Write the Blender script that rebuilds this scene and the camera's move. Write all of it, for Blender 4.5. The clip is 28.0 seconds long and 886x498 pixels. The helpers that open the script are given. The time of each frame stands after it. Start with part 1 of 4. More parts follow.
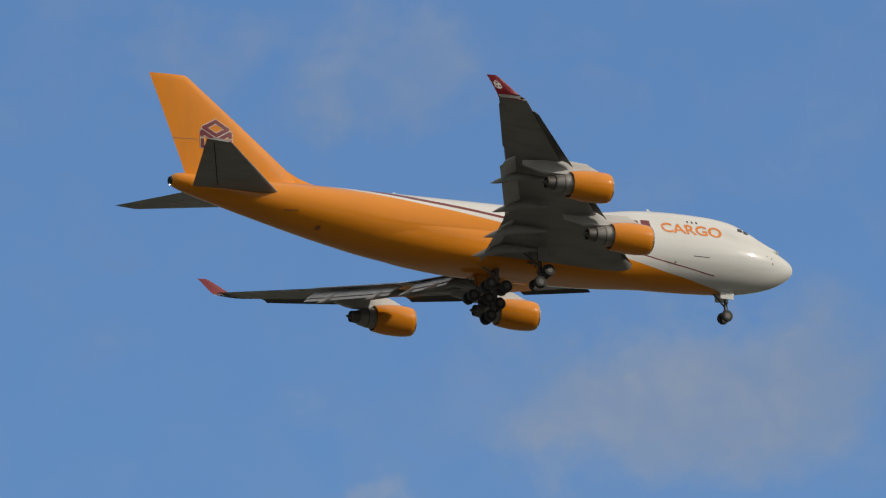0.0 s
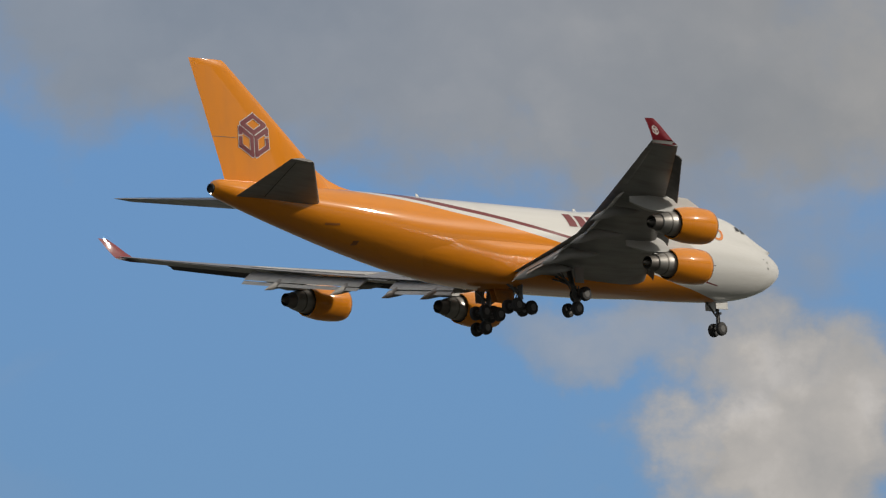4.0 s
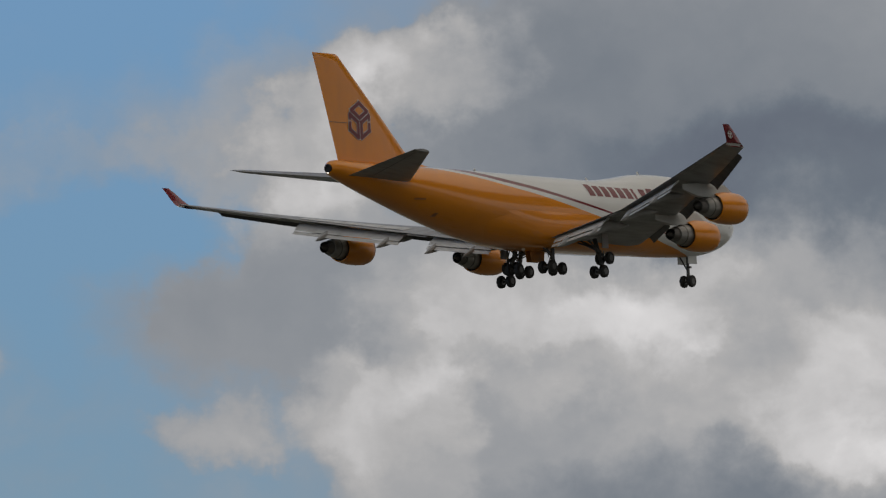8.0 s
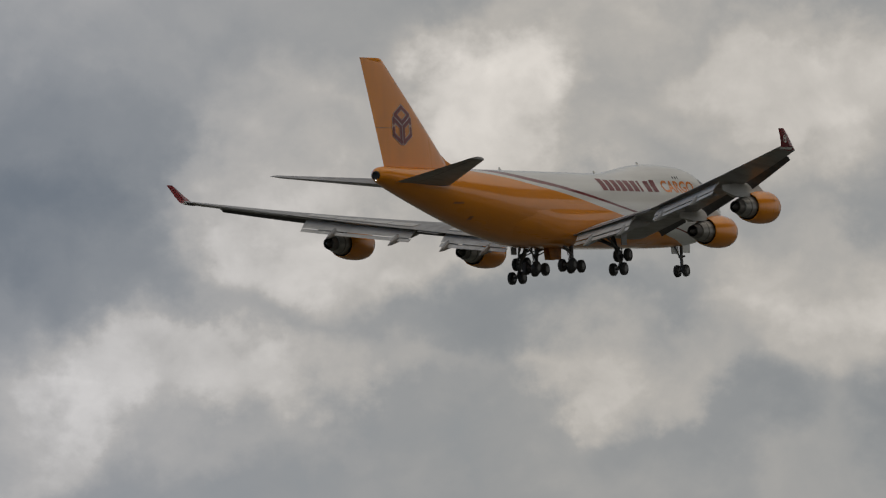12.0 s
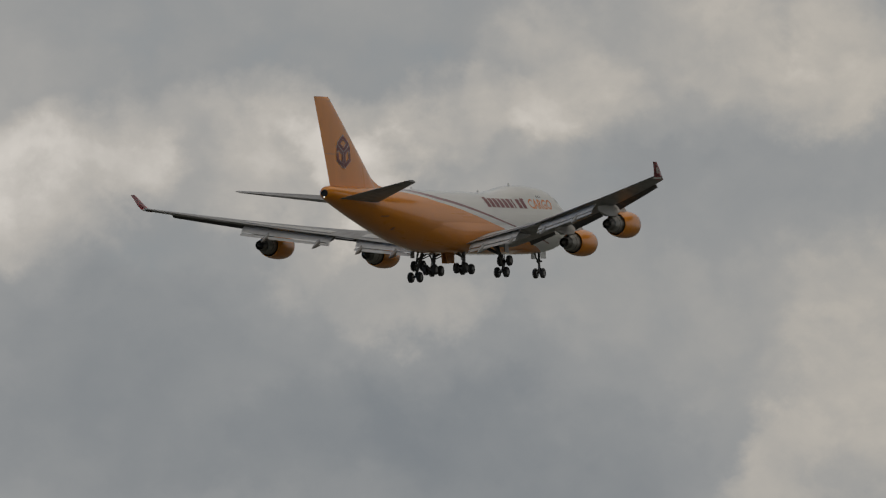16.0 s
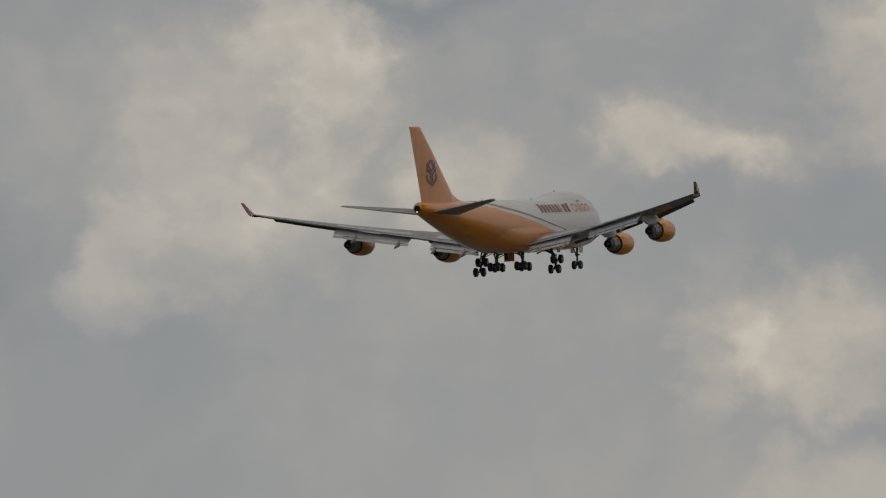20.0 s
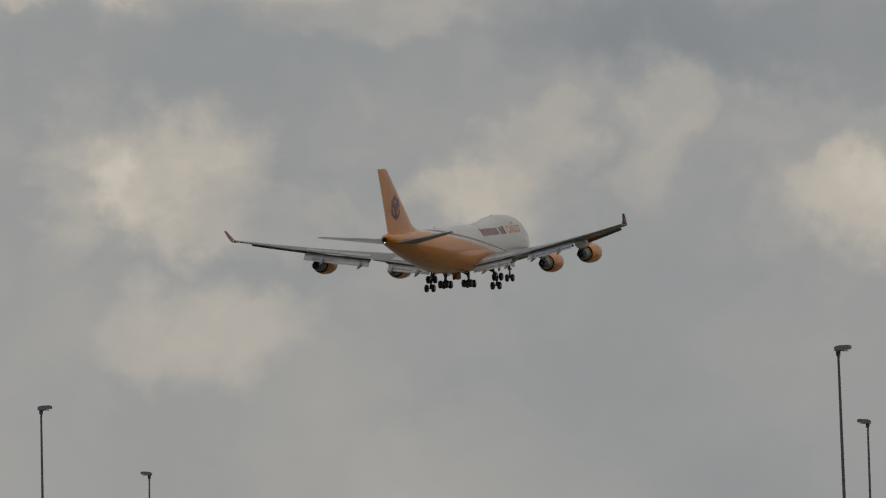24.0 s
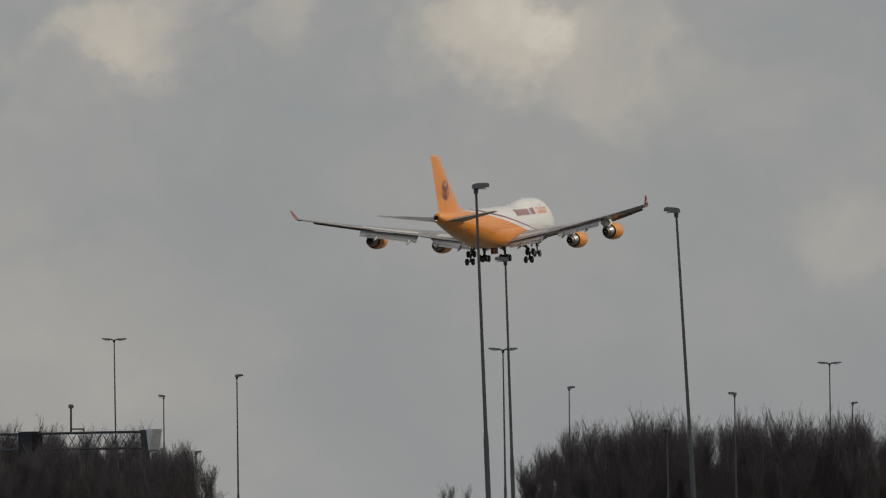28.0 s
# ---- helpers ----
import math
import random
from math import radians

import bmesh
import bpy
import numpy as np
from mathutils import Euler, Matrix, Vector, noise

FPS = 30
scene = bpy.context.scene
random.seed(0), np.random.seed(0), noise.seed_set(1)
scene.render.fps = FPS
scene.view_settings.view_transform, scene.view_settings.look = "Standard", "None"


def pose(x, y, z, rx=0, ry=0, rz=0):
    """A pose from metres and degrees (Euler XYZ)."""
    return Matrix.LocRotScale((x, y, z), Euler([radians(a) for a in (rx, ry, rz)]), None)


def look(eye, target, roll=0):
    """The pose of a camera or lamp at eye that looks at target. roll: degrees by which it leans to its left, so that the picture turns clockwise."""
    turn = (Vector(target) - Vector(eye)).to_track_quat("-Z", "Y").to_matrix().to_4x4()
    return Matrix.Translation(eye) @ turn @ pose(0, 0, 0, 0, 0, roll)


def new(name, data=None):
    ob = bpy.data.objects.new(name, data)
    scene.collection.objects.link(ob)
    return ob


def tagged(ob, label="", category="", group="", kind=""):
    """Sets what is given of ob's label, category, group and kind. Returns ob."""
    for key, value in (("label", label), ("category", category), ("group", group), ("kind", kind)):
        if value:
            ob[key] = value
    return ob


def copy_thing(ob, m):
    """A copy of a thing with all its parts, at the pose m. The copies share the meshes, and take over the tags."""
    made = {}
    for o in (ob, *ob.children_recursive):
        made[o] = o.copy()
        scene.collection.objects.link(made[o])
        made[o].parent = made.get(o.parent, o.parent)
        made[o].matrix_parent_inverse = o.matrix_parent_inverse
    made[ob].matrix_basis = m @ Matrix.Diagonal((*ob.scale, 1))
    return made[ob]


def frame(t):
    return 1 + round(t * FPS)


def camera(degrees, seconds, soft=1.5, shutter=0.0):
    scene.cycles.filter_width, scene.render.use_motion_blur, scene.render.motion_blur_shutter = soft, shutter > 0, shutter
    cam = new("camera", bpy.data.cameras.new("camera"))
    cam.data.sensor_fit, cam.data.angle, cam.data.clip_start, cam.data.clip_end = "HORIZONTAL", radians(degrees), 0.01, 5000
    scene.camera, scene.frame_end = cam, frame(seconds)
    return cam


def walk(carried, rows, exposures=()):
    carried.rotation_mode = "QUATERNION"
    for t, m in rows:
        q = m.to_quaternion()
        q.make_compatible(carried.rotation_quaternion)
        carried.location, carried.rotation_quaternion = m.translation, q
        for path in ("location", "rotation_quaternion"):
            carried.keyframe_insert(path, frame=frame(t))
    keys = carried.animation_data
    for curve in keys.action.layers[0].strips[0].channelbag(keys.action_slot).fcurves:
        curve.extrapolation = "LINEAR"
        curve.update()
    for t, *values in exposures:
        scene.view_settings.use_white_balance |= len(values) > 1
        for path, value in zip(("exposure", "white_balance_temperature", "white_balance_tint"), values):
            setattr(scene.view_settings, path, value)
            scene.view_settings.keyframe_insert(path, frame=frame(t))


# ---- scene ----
cam = camera(3.7417, 28.0, soft=1.25)

# seconds, pan to the left and tilt upwards in degrees, of a telephoto camera held at eye height
CAMERA_ROWS = (
    (0.0, 33.4547, 13.6385),
    (0.5, 32.3387, 13.3726),
    (1.0, 30.8618, 12.8159),
    (1.5, 29.6408, 12.2222),
    (2.0, 28.6851, 11.5273),
    (2.5, 27.7379, 11.0163),
    (3.0, 26.5035, 10.4655),
    (3.5, 25.8023, 10.0534),
    (4.0, 24.9969, 9.5025),
    (4.5, 24.2901, 8.9921),
    (6.5, 20.0978, 7.2133),
    (7.0, 19.2816, 6.9756),
    (7.5, 18.4914, 6.7440),
    (8.0, 17.5460, 6.4552),
    (8.5, 16.8178, 6.1639),
    (9.0, 15.9727, 5.9109),
    (9.5, 15.1491, 5.6292),
    (10.0, 14.4520, 5.3928),
    (10.5, 13.8481, 5.2112),
    (11.0, 12.9901, 4.8946),
    (11.5, 12.5251, 4.7094),
    (12.0, 12.0094, 4.4372),
    (12.5, 11.3171, 4.3202),
    (13.0, 10.5221, 4.2558),
    (13.5, 9.6161, 3.8937),
    (15.5, 7.6705, 3.6550),
    (16.0, 7.0402, 3.5118),
    (16.5, 6.3718, 3.3685),
    (17.0, 5.8561, 3.1584),
    (17.5, 5.7057, 3.1011),
    (18.0, 5.5338, 3.0056),
    (18.5, 5.2139, 2.8385),
    (19.0, 4.8558, 2.7383),
    (19.5, 4.5574, 2.6714),
    (20.0, 4.2327, 2.6404),
    (20.5, 3.8937, 2.6046),
    (21.0, 3.5189, 2.5544),
    (21.5, 3.1775, 2.5019),
    (23.5, 1.6902, 2.2393),
    (24.0, 1.5303, 1.9481),
    (24.5, 1.5303, 1.6759),
    (25.0, 1.3584, 1.5064),
    (25.5, 0.8618, 1.4396),
    (26.0, 0.6088, 1.3369),
    (26.5, 0.3509, 1.2868),
    (27.0, 0.1218, 1.2366),
    (27.5, 0.1361, 1.2581),
    (28.0, -0.0000, 1.2629),
)
EYE = (0.0, 0.0, 1.7)
walk(cam, [(t, pose(*EYE, 90 + up, 0, left)) for t, left, up in CAMERA_ROWS])

# ---- light ----
SUN_AZ, SUN_EL = 66.0, 32.0        # degrees, clockwise from the direction of the last view
world = bpy.data.worlds.new("sky")
scene.world = world
world.use_nodes = True
scene.view_settings.exposure = 0.0


class Nodes:
    """Short way to write node trees."""

    def __init__(self, tree):
        self.tree = tree
        tree.nodes.clear()

    def add(self, kind, **values):
        node = self.tree.nodes.new(kind)
        for key, value in values.items():
            if key == "op":
                node.operation = value
            elif key == "blend":
                node.blend_type = value
            elif key == "data":
                node.data_type = value
        return node

    def put(self, socket, value):
        if isinstance(value, bpy.types.NodeSocket):
            self.tree.links.new(value, socket)
        else:
            socket.default_value = value

    def math(self, op, a, b=0.0, c=0.0, clamp=False):
        node = self.add("ShaderNodeMath", op=op)
        node.use_clamp = clamp
        for socket, value in zip(node.inputs, (a, b, c)):
            self.put(socket, value)
        return node.outputs[0]

    def step(self, x, low, high, a=0.0, b=1.0):
        node = self.add("ShaderNodeMapRange")
        node.interpolation_type = "SMOOTHSTEP"
        for name, value in (("Value", x), ("From Min", low), ("From Max", high), ("To Min", a), ("To Max", b)):
            self.put(node.inputs[name], value)
        return node.outputs[0]

    def mix(self, fac, a, b, blend="MIX"):
        node = self.add("ShaderNodeMix", data="RGBA", blend=blend)
        self.put(node.inputs[0], fac)
        for socket, value in ((node.inputs[6], a), (node.inputs[7], b)):
            self.put(socket, value if isinstance(value, bpy.types.NodeSocket) else (*value, 1.0))
        return node.outputs[2]

    def noise(self, vector, scale, detail=5.0, rough=0.55, distort=0.0):
        node = self.add("ShaderNodeTexNoise")
        if vector is not None:
            self.put(node.inputs["Vector"], vector)
        for name, value in (("Scale", scale), ("Detail", detail), ("Roughness", rough), ("Distortion", distort)):
            self.put(node.inputs[name], value)
        return node.outputs["Fac"]

    def vec(self, x, y, z=0.0):
        node = self.add("ShaderNodeCombineXYZ")
        for socket, value in zip(node.inputs, (x, y, z)):
            self.put(socket, value)
        return node.outputs[0]


def build_sky():
    n = Nodes(world.node_tree)
    sky = n.add("ShaderNodeTexSky")
    sky.sky_type, sky.sun_disc = "NISHITA", False
    sky.sun_elevation, sky.sun_rotation = radians(SUN_EL), radians(SUN_AZ)
    sky.air_density, sky.dust_density, sky.ozone_density = 1.0, 0.3, 3.0
    way = n.add("ShaderNodeTexCoord").outputs["Generated"]
    split = n.add("ShaderNodeSeparateXYZ")
    n.put(split.inputs[0], way)
    # the sky's own plan: degrees to the right of the last view and above the horizon
    right = n.math("MULTIPLY", n.math("ARCTAN2", split.outputs[0], split.outputs[1]), 57.2958)
    up = n.math("MULTIPLY", n.math("ARCSINE", split.outputs[2]), 57.2958)
    flat = n.vec(right, n.math("MULTIPLY", up, 1.15))
    # ragged, billowing edges
    wx = n.math("MULTIPLY", n.math("SUBTRACT", n.noise(flat, 1.5, 6.0, 0.58), 0.5), 1.1)
    wy = n.math("MULTIPLY", n.math("SUBTRACT", n.noise(n.vec(n.math("ADD", right, 57.0), up), 1.7, 6.0, 0.58), 0.5), 0.9)
    px, py = n.math("ADD", right, wx), n.math("ADD", up, wy)
    fine = n.math("SUBTRACT", n.noise(flat, 2.2, 8.0, 0.6, 0.25), 0.5)
    broad = n.math("SUBTRACT", n.noise(flat, 0.45, 4.0, 0.5, 0.3), 0.5)
    # cover: how much cloud hides the blue; thin veils in the west, a closed deck further east. lit: how brightly a cloud throws light back
    cover = n.math("ADD", n.step(right, -23.5, -19.5, 0.08, 0.27), n.step(right, -19.5, -15.5, 0.0, 0.66))
    cover = n.math("ADD", cover, n.math("MULTIPLY", broad, 0.35))
    # broken cloud overhead and behind, brightest high up
    cover = n.math("ADD", cover, n.math("ADD", n.step(up, 16.0, 32.0, 0.0, 0.5), n.step(right, -42.0, -70.0, 0.0, 0.45)))
    lit = n.math("ADD", 0.385, n.math("MULTIPLY", broad, 0.35))
    lit = n.math("ADD", lit, n.step(up, 18.0, 70.0, 0.0, 0.55))
    # rounded heads, each of the size of a few tenths of a degree
    heads = []
    for scale, weight in ((2.1, 0.26), (5.2, 0.15)):
        cell = n.add("ShaderNodeTexVoronoi")
        cell.feature = "SMOOTH_F1"
        n.put(cell.inputs["Vector"], n.vec(px, n.math("MULTIPLY", py, 1.2)))
        cell.inputs["Scale"].default_value, cell.inputs["Smoothness"].default_value = scale, 0.7
        heads.append(n.math("MULTIPLY", n.math("SUBTRACT", 0.45, cell.outputs["Distance"]), weight))
    billow = n.math("ADD", heads[0], heads[1])
    calm = n.step(up, 0.8, 3.2, 0.35, 1.0)
    billow = n.math("MULTIPLY", billow, calm)
    # the western veils fade out softly
    soft = n.step(n.math("ABSOLUTE", n.math("ADD", right, 26.2)), 0.9, 2.6, 0.25, 1.0)
    cover = n.math("ADD", cover, n.math("MULTIPLY", n.math("MULTIPLY", billow, soft), 0.6))
    for x, y, rx, ry, thick, bright in MASSES:
        dx = n.math("MULTIPLY", n.math("SUBTRACT", px, x), 1.0 / rx)
        dy = n.math("MULTIPLY", n.math("SUBTRACT", py, y), 1.0 / ry)
        r = n.math("MULTIPLY_ADD", dx, dx, n.math("MULTIPLY", dy, dy))
        bump = n.step(r, 1.9, 0.0)
        cover = n.math("MULTIPLY_ADD", bump, thick, cover)
        lit = n.math("MULTIPLY_ADD", bump, bright * 0.70, lit)
    cover = n.math("ADD", cover, n.math("MULTIPLY", n.math("MULTIPLY", fine, soft), 0.45))
    veil = n.step(cover, -0.02, 0.95)
    # the western decks are thin, and the blue shines through them
    veil = n.math("MULTIPLY", veil, n.math("MAXIMUM", n.step(right, -26.0, -22.5, 0.82, 1.0), n.step(lit, 0.42, 0.62)))
    # bright heads are crisp, grey decks and veils are soft
    crisp = n.step(lit, 0.36, 0.66, 0.30, 1.0)
    lit = n.math("MULTIPLY_ADD", billow, crisp, lit)
    lit = n.math("MULTIPLY_ADD", n.math("MULTIPLY", n.math("MULTIPLY", fine, calm), crisp), 0.40, lit)
    ramp = n.add("ShaderNodeValToRGB")
    stops = ((0.0, (0.115, 0.13, 0.16)), (0.15, (0.158, 0.181, 0.205)), (0.40, (0.281, 0.291, 0.297)), (0.62, (0.436, 0.424, 0.402)), (1.0, (0.81, 0.78, 0.74)))
    while len(ramp.color_ramp.elements) < len(stops):
        ramp.color_ramp.elements.new(0.5)
    for e, (at, colour) in zip(ramp.color_ramp.elements, stops):
        e.position, e.color = at, (*colour, 1.0)
    n.put(ramp.inputs[0], n.math("MULTIPLY_ADD", lit, 0.82, 0.10, clamp=True))
    # the air's tint: hazy and warm low in the east, bluer where the blue shines through
    tint = n.mix(n.step(right, -28.0, -25.0), (0.96, 1.0, 1.07), (1.025, 1.0, 0.995))
    tint = n.mix(n.step(right, -22.0, -18.8), tint, (0.985, 1.0, 1.055))
    tint = n.mix(n.step(right, -14.0, -11.5), tint, n.mix(n.step(lit, 0.30, 0.60), (1.055, 1.04, 1.025), n.mix(n.step(right, -9.0, -2.0), (1.06, 1.035, 1.01), (1.115, 1.055, 0.97))))
    cloud = n.mix(1.0, ramp.outputs[0], tint, "MULTIPLY")
    blue = n.mix(1.0, sky.outputs[0], (0.068, 0.0860, 0.109), "MULTIPLY")
    blue = n.mix(n.step(up, 4.0, 11.5, 0.75, 0.0), blue, n.mix(1.0, blue, (0.67, 0.62, 0.56), "MULTIPLY"))
    out = n.mix(veil, blue, cloud)
    # haze and cloud brighten towards the sun
    toward = n.add("ShaderNodeVectorMath", op="DOT_PRODUCT")
    n.put(toward.inputs[0], way)
    toward.inputs[1].default_value = (math.sin(radians(SUN_AZ)) * math.cos(radians(SUN_EL)), math.cos(radians(SUN_AZ)) * math.cos(radians(SUN_EL)), math.sin(radians(SUN_EL)))
    glare = n.step(toward.outputs["Value"], 0.70, 1.0, 1.0, 1.5)
    out = n.mix(1.0, out, n.vec(glare, glare, n.math("MULTIPLY_ADD", glare, 0.94, 0.06)), "MULTIPLY")
    glow = n.add("ShaderNodeBackground")
    n.put(glow.inputs[0], out)
    glow.inputs[1].default_value = 1.0
    n.put(n.add("ShaderNodeOutputWorld").inputs[0], glow.outputs[0])


# cloud masses: degrees right, degrees up, half width, half height, added cover, added light
VEILS = [(-33.65, 14.38, 0.36, 0.29, 0.30, 0.10), (-34.56, 14.48, 0.36, 0.17, 0.22, 0.05), (-32.34, 13.04, 1.00, 0.36, 0.42, 0.00),
    (-34.04, 14.21, 0.21, 0.14, 0.15, 0.00), (-32.94, 14.24, 0.29, 0.17, 0.15, 0.00), (-33.84, 12.57, 0.29, 0.12, 0.26, 0.08),
    (-31.01, 13.30, 0.43, 0.36, 0.30, 0.05), (-29.17, 13.49, 0.43, 0.45, 0.42, 0.00), (-29.20, 12.20, 0.36, 0.38, 0.20, 0.00),
    (-32.02, 13.65, 0.48, 0.17, -0.15, 0.00), (-30.27, 12.20, 0.55, 0.33, 0.20, -0.06), (-29.27, 12.34, 0.57, 0.26, 0.18, -0.06),
    (-27.38, 12.22, 1.15, 0.76, 0.65, -0.12), (-29.00, 10.93, 0.72, 0.60, 0.62, -0.13), (-27.38, 10.72, 0.85, 0.40, -0.50, 0.00)]
CUMULUS_WEST = [(-30.41, 10.50, 0.26, 0.23, 1.30, 0.75), (-30.10, 10.55, 0.26, 0.23, 1.30, 0.75), (-29.85, 10.47, 0.18, 0.21, 1.20, 0.65),
    (-25.99, 11.34, 2.63, 0.98, 0.90, -0.10), (-28.06, 11.37, 0.21, 0.14, -0.30, 0.00), (-26.70, 9.78, 1.91, 0.58, -0.50, 0.00),
    (-28.30, 9.61, 0.26, 0.33, 0.30, 0.00), (-28.23, 10.80, 0.53, 0.48, 0.35, -0.10), (-24.72, 10.34, 2.27, 0.57, 0.85, 0.00),
    (-26.39, 10.30, 0.72, 0.40, 0.25, 0.00), (-24.67, 9.86, 0.31, 0.19, -0.20, 0.00), (-23.50, 8.70, 0.54, 0.45, 1.10, 0.38),
    (-24.19, 9.15, 0.60, 0.17, 0.50, 0.15), (-25.67, 8.74, 1.00, 0.36, -0.40, 0.00), (-23.76, 9.48, 0.62, 0.26, 0.40, -0.05),
    (-24.96, 9.93, 2.15, 0.38, 0.28, -0.06)]
CUMULUS_BLUE = [(-21.72, 7.93, 0.64, 0.62, 1.00, 0.28), (-21.12, 8.07, 0.34, 0.24, 0.50, 0.15), (-20.32, 6.12, 0.36, 0.43, 1.10, 0.42),
    (-19.96, 6.14, 0.38, 0.45, 1.10, 0.42), (-19.70, 6.83, 1.67, 0.14, 0.25, 0.05), (-18.24, 6.28, 0.38, 0.29, 0.60, -0.02),
    (-19.70, 7.55, 1.34, 0.55, -0.50, 0.00), (-18.82, 7.08, 0.79, 0.31, 0.25, 0.05), (-19.13, 6.48, 0.62, 0.48, -0.35, 0.00),
    (-17.70, 7.20, 0.41, 0.19, 0.90, 0.45), (-18.08, 6.91, 0.29, 0.24, 0.80, 0.40), (-18.13, 6.67, 0.29, 0.19, 0.50, 0.25)]
TOWERS = [(-16.48, 7.05, 1.05, 0.53, 0.90, -0.24), (-18.18, 6.17, 0.79, 0.31, 0.55, -0.07), (-17.82, 5.79, 0.36, 0.26, 0.80, 0.38),
    (-18.51, 5.65, 0.24, 0.17, 0.60, 0.20), (-16.27, 5.96, 0.91, 0.48, 0.60, 0.30), (-17.08, 6.10, 0.62, 0.26, 0.50, 0.20),
    (-16.10, 5.42, 0.30, 0.15, 0.30, -0.12), (-16.77, 6.43, 0.38, 0.14, 0.30, -0.10), (-17.03, 6.29, 0.62, 0.24, 0.40, 0.36),
    (-15.19, 5.51, 0.36, 0.26, 0.30, 0.28), (-15.70, 5.66, 0.62, 0.14, 0.30, 0.08), (-16.58, 5.20, 0.80, 0.34, 0.40, -0.30),
    (-17.70, 5.72, 0.26, 0.72, 0.40, 0.22), (-17.68, 6.49, 0.29, 0.26, 0.40, 0.12), (-17.29, 5.63, 0.26, 0.26, 0.40, 0.08)]
DECK_A = [(-11.21, 5.61, 0.29, 0.38, 0.20, 0.36), (-11.23, 3.97, 0.38, 0.21, 0.20, 0.40)]
DECK_G = [(-17.63, 5.01, 0.21, 0.21, 0.30, 0.22), (-15.46, 6.77, 1.67, 0.26, 0.30, -0.34), (-15.42, 6.52, 0.45, 0.20, 0.20, -0.11), (-14.38, 6.61, 0.62, 0.48, 0.20, -0.24),
    (-15.75, 5.82, 0.55, 0.33, 0.30, 0.28), (-15.49, 5.49, 0.50, 0.31, 0.30, 0.26), (-16.04, 4.54, 0.48, 0.26, 0.20, -0.12),
    (-12.74, 4.80, 0.41, 0.41, 0.30, 0.30), (-14.17, 4.92, 1.00, 0.48, 0.30, -0.14), (-13.15, 6.09, 0.12, 0.19, 0.20, 0.12),
    (-14.95, 5.09, 0.26, 0.33, 0.20, 0.22), (-14.42, 5.80, 0.42, 0.62, 0.20, -0.14), (-13.20, 4.90, 1.00, 1.00, 0.20, 0.10), (-13.94, 6.36, 0.91, 0.15, 0.20, -0.10), (-14.00, 6.06, 0.60, 0.20, 0.20, 0.10), (-11.74, 5.04, 0.33, 0.66, 0.30, 0.42),
    (-12.35, 4.42, 0.53, 0.21, 0.30, 0.26), (-11.95, 4.28, 0.75, 0.42, 0.20, 0.09), (-12.95, 3.94, 0.76, 0.17, 0.30, 0.30), (-14.03, 4.61, 1.00, 0.57, 0.30, -0.20),
    (-11.59, 4.18, 0.53, 0.19, 0.30, -0.20)]
DECK_B = [(-11.90, 5.04, 0.41, 0.45, 0.20, 0.15), (-12.59, 4.46, 0.50, 0.31, 0.20, 0.16), (-13.19, 3.84, 0.64, 0.33, 0.20, 0.24),
    (-13.71, 3.60, 0.33, 0.24, 0.20, 0.25), (-10.40, 4.18, 0.45, 0.36, 0.20, 0.45), (-10.37, 5.13, 0.45, 0.41, 0.20, 0.30),
    (-10.35, 3.53, 0.41, 0.21, 0.20, 0.20), (-13.59, 4.49, 0.43, 0.29, 0.20, -0.18), (-9.55, 5.09, 0.26, 0.19, 0.20, 0.34),
    (-11.89, 4.95, 0.36, 0.41, 0.20, 0.08), (-10.91, 5.12, 0.91, 0.36, 0.20, 0.20), (-10.95, 4.72, 0.60, 0.50, 0.20, 0.11), (-8.81, 3.83, 0.24, 0.26, 0.20, 0.10),
    (-9.39, 3.49, 0.26, 0.14, 0.20, 0.20), (-10.24, 3.64, 1.00, 0.26, 0.20, -0.12)]
DECK_C = [(-5.45, 4.35, 0.55, 0.31, 0.20, 0.25), (-6.29, 4.42, 0.72, 0.19, 0.20, 0.12), (-8.74, 3.78, 0.41, 0.31, 0.20, 0.34),
    (-8.20, 3.94, 0.41, 0.26, 0.20, 0.22), (-7.43, 3.82, 0.62, 0.36, 0.20, 0.12), (-6.60, 4.16, 0.33, 0.33, 0.20, 0.22),
    (-7.14, 3.32, 0.33, 0.17, 0.20, 0.18), (-5.21, 3.04, 0.24, 0.62, 0.20, 0.10), (-8.08, 2.92, 1.34, 0.41, 0.20, -0.13),
    (-5.74, 3.78, 0.48, 0.33, 0.20, -0.12), (-7.36, 3.84, 0.21, 0.21, 0.20, 0.20), (-4.83, 3.53, 0.26, 0.31, 0.20, 0.26),
    (-4.83, 2.91, 0.29, 0.36, 0.20, 0.20), (-5.50, 2.53, 0.21, 0.24, 0.20, 0.20), (-4.18, 2.91, 0.23, 0.21, 0.20, 0.12), (-5.35, 2.78, 0.26, 0.40, 0.20, 0.14)]
DECK_D = [(-7.61, 3.73, 0.31, 0.31, 0.20, 0.20), (-4.27, 4.04, 0.43, 0.21, 0.20, 0.28), (-7.42, 4.07, 0.48, 0.19, 0.20, 0.20),
    (-6.30, 4.07, 0.72, 0.19, 0.20, 0.15), (-4.70, 3.30, 0.21, 0.43, 0.20, 0.16), (-7.13, 2.49, 1.15, 0.45, 0.20, -0.15),
    (-4.25, 3.89, 0.81, 0.24, 0.20, -0.16), (-6.81, 2.72, 0.91, 0.43, 0.20, -0.12), (-6.83, 2.10, 0.55, 0.19, 0.20, 0.24),
    (-3.19, 3.05, 0.36, 0.12, 0.20, 0.26)]
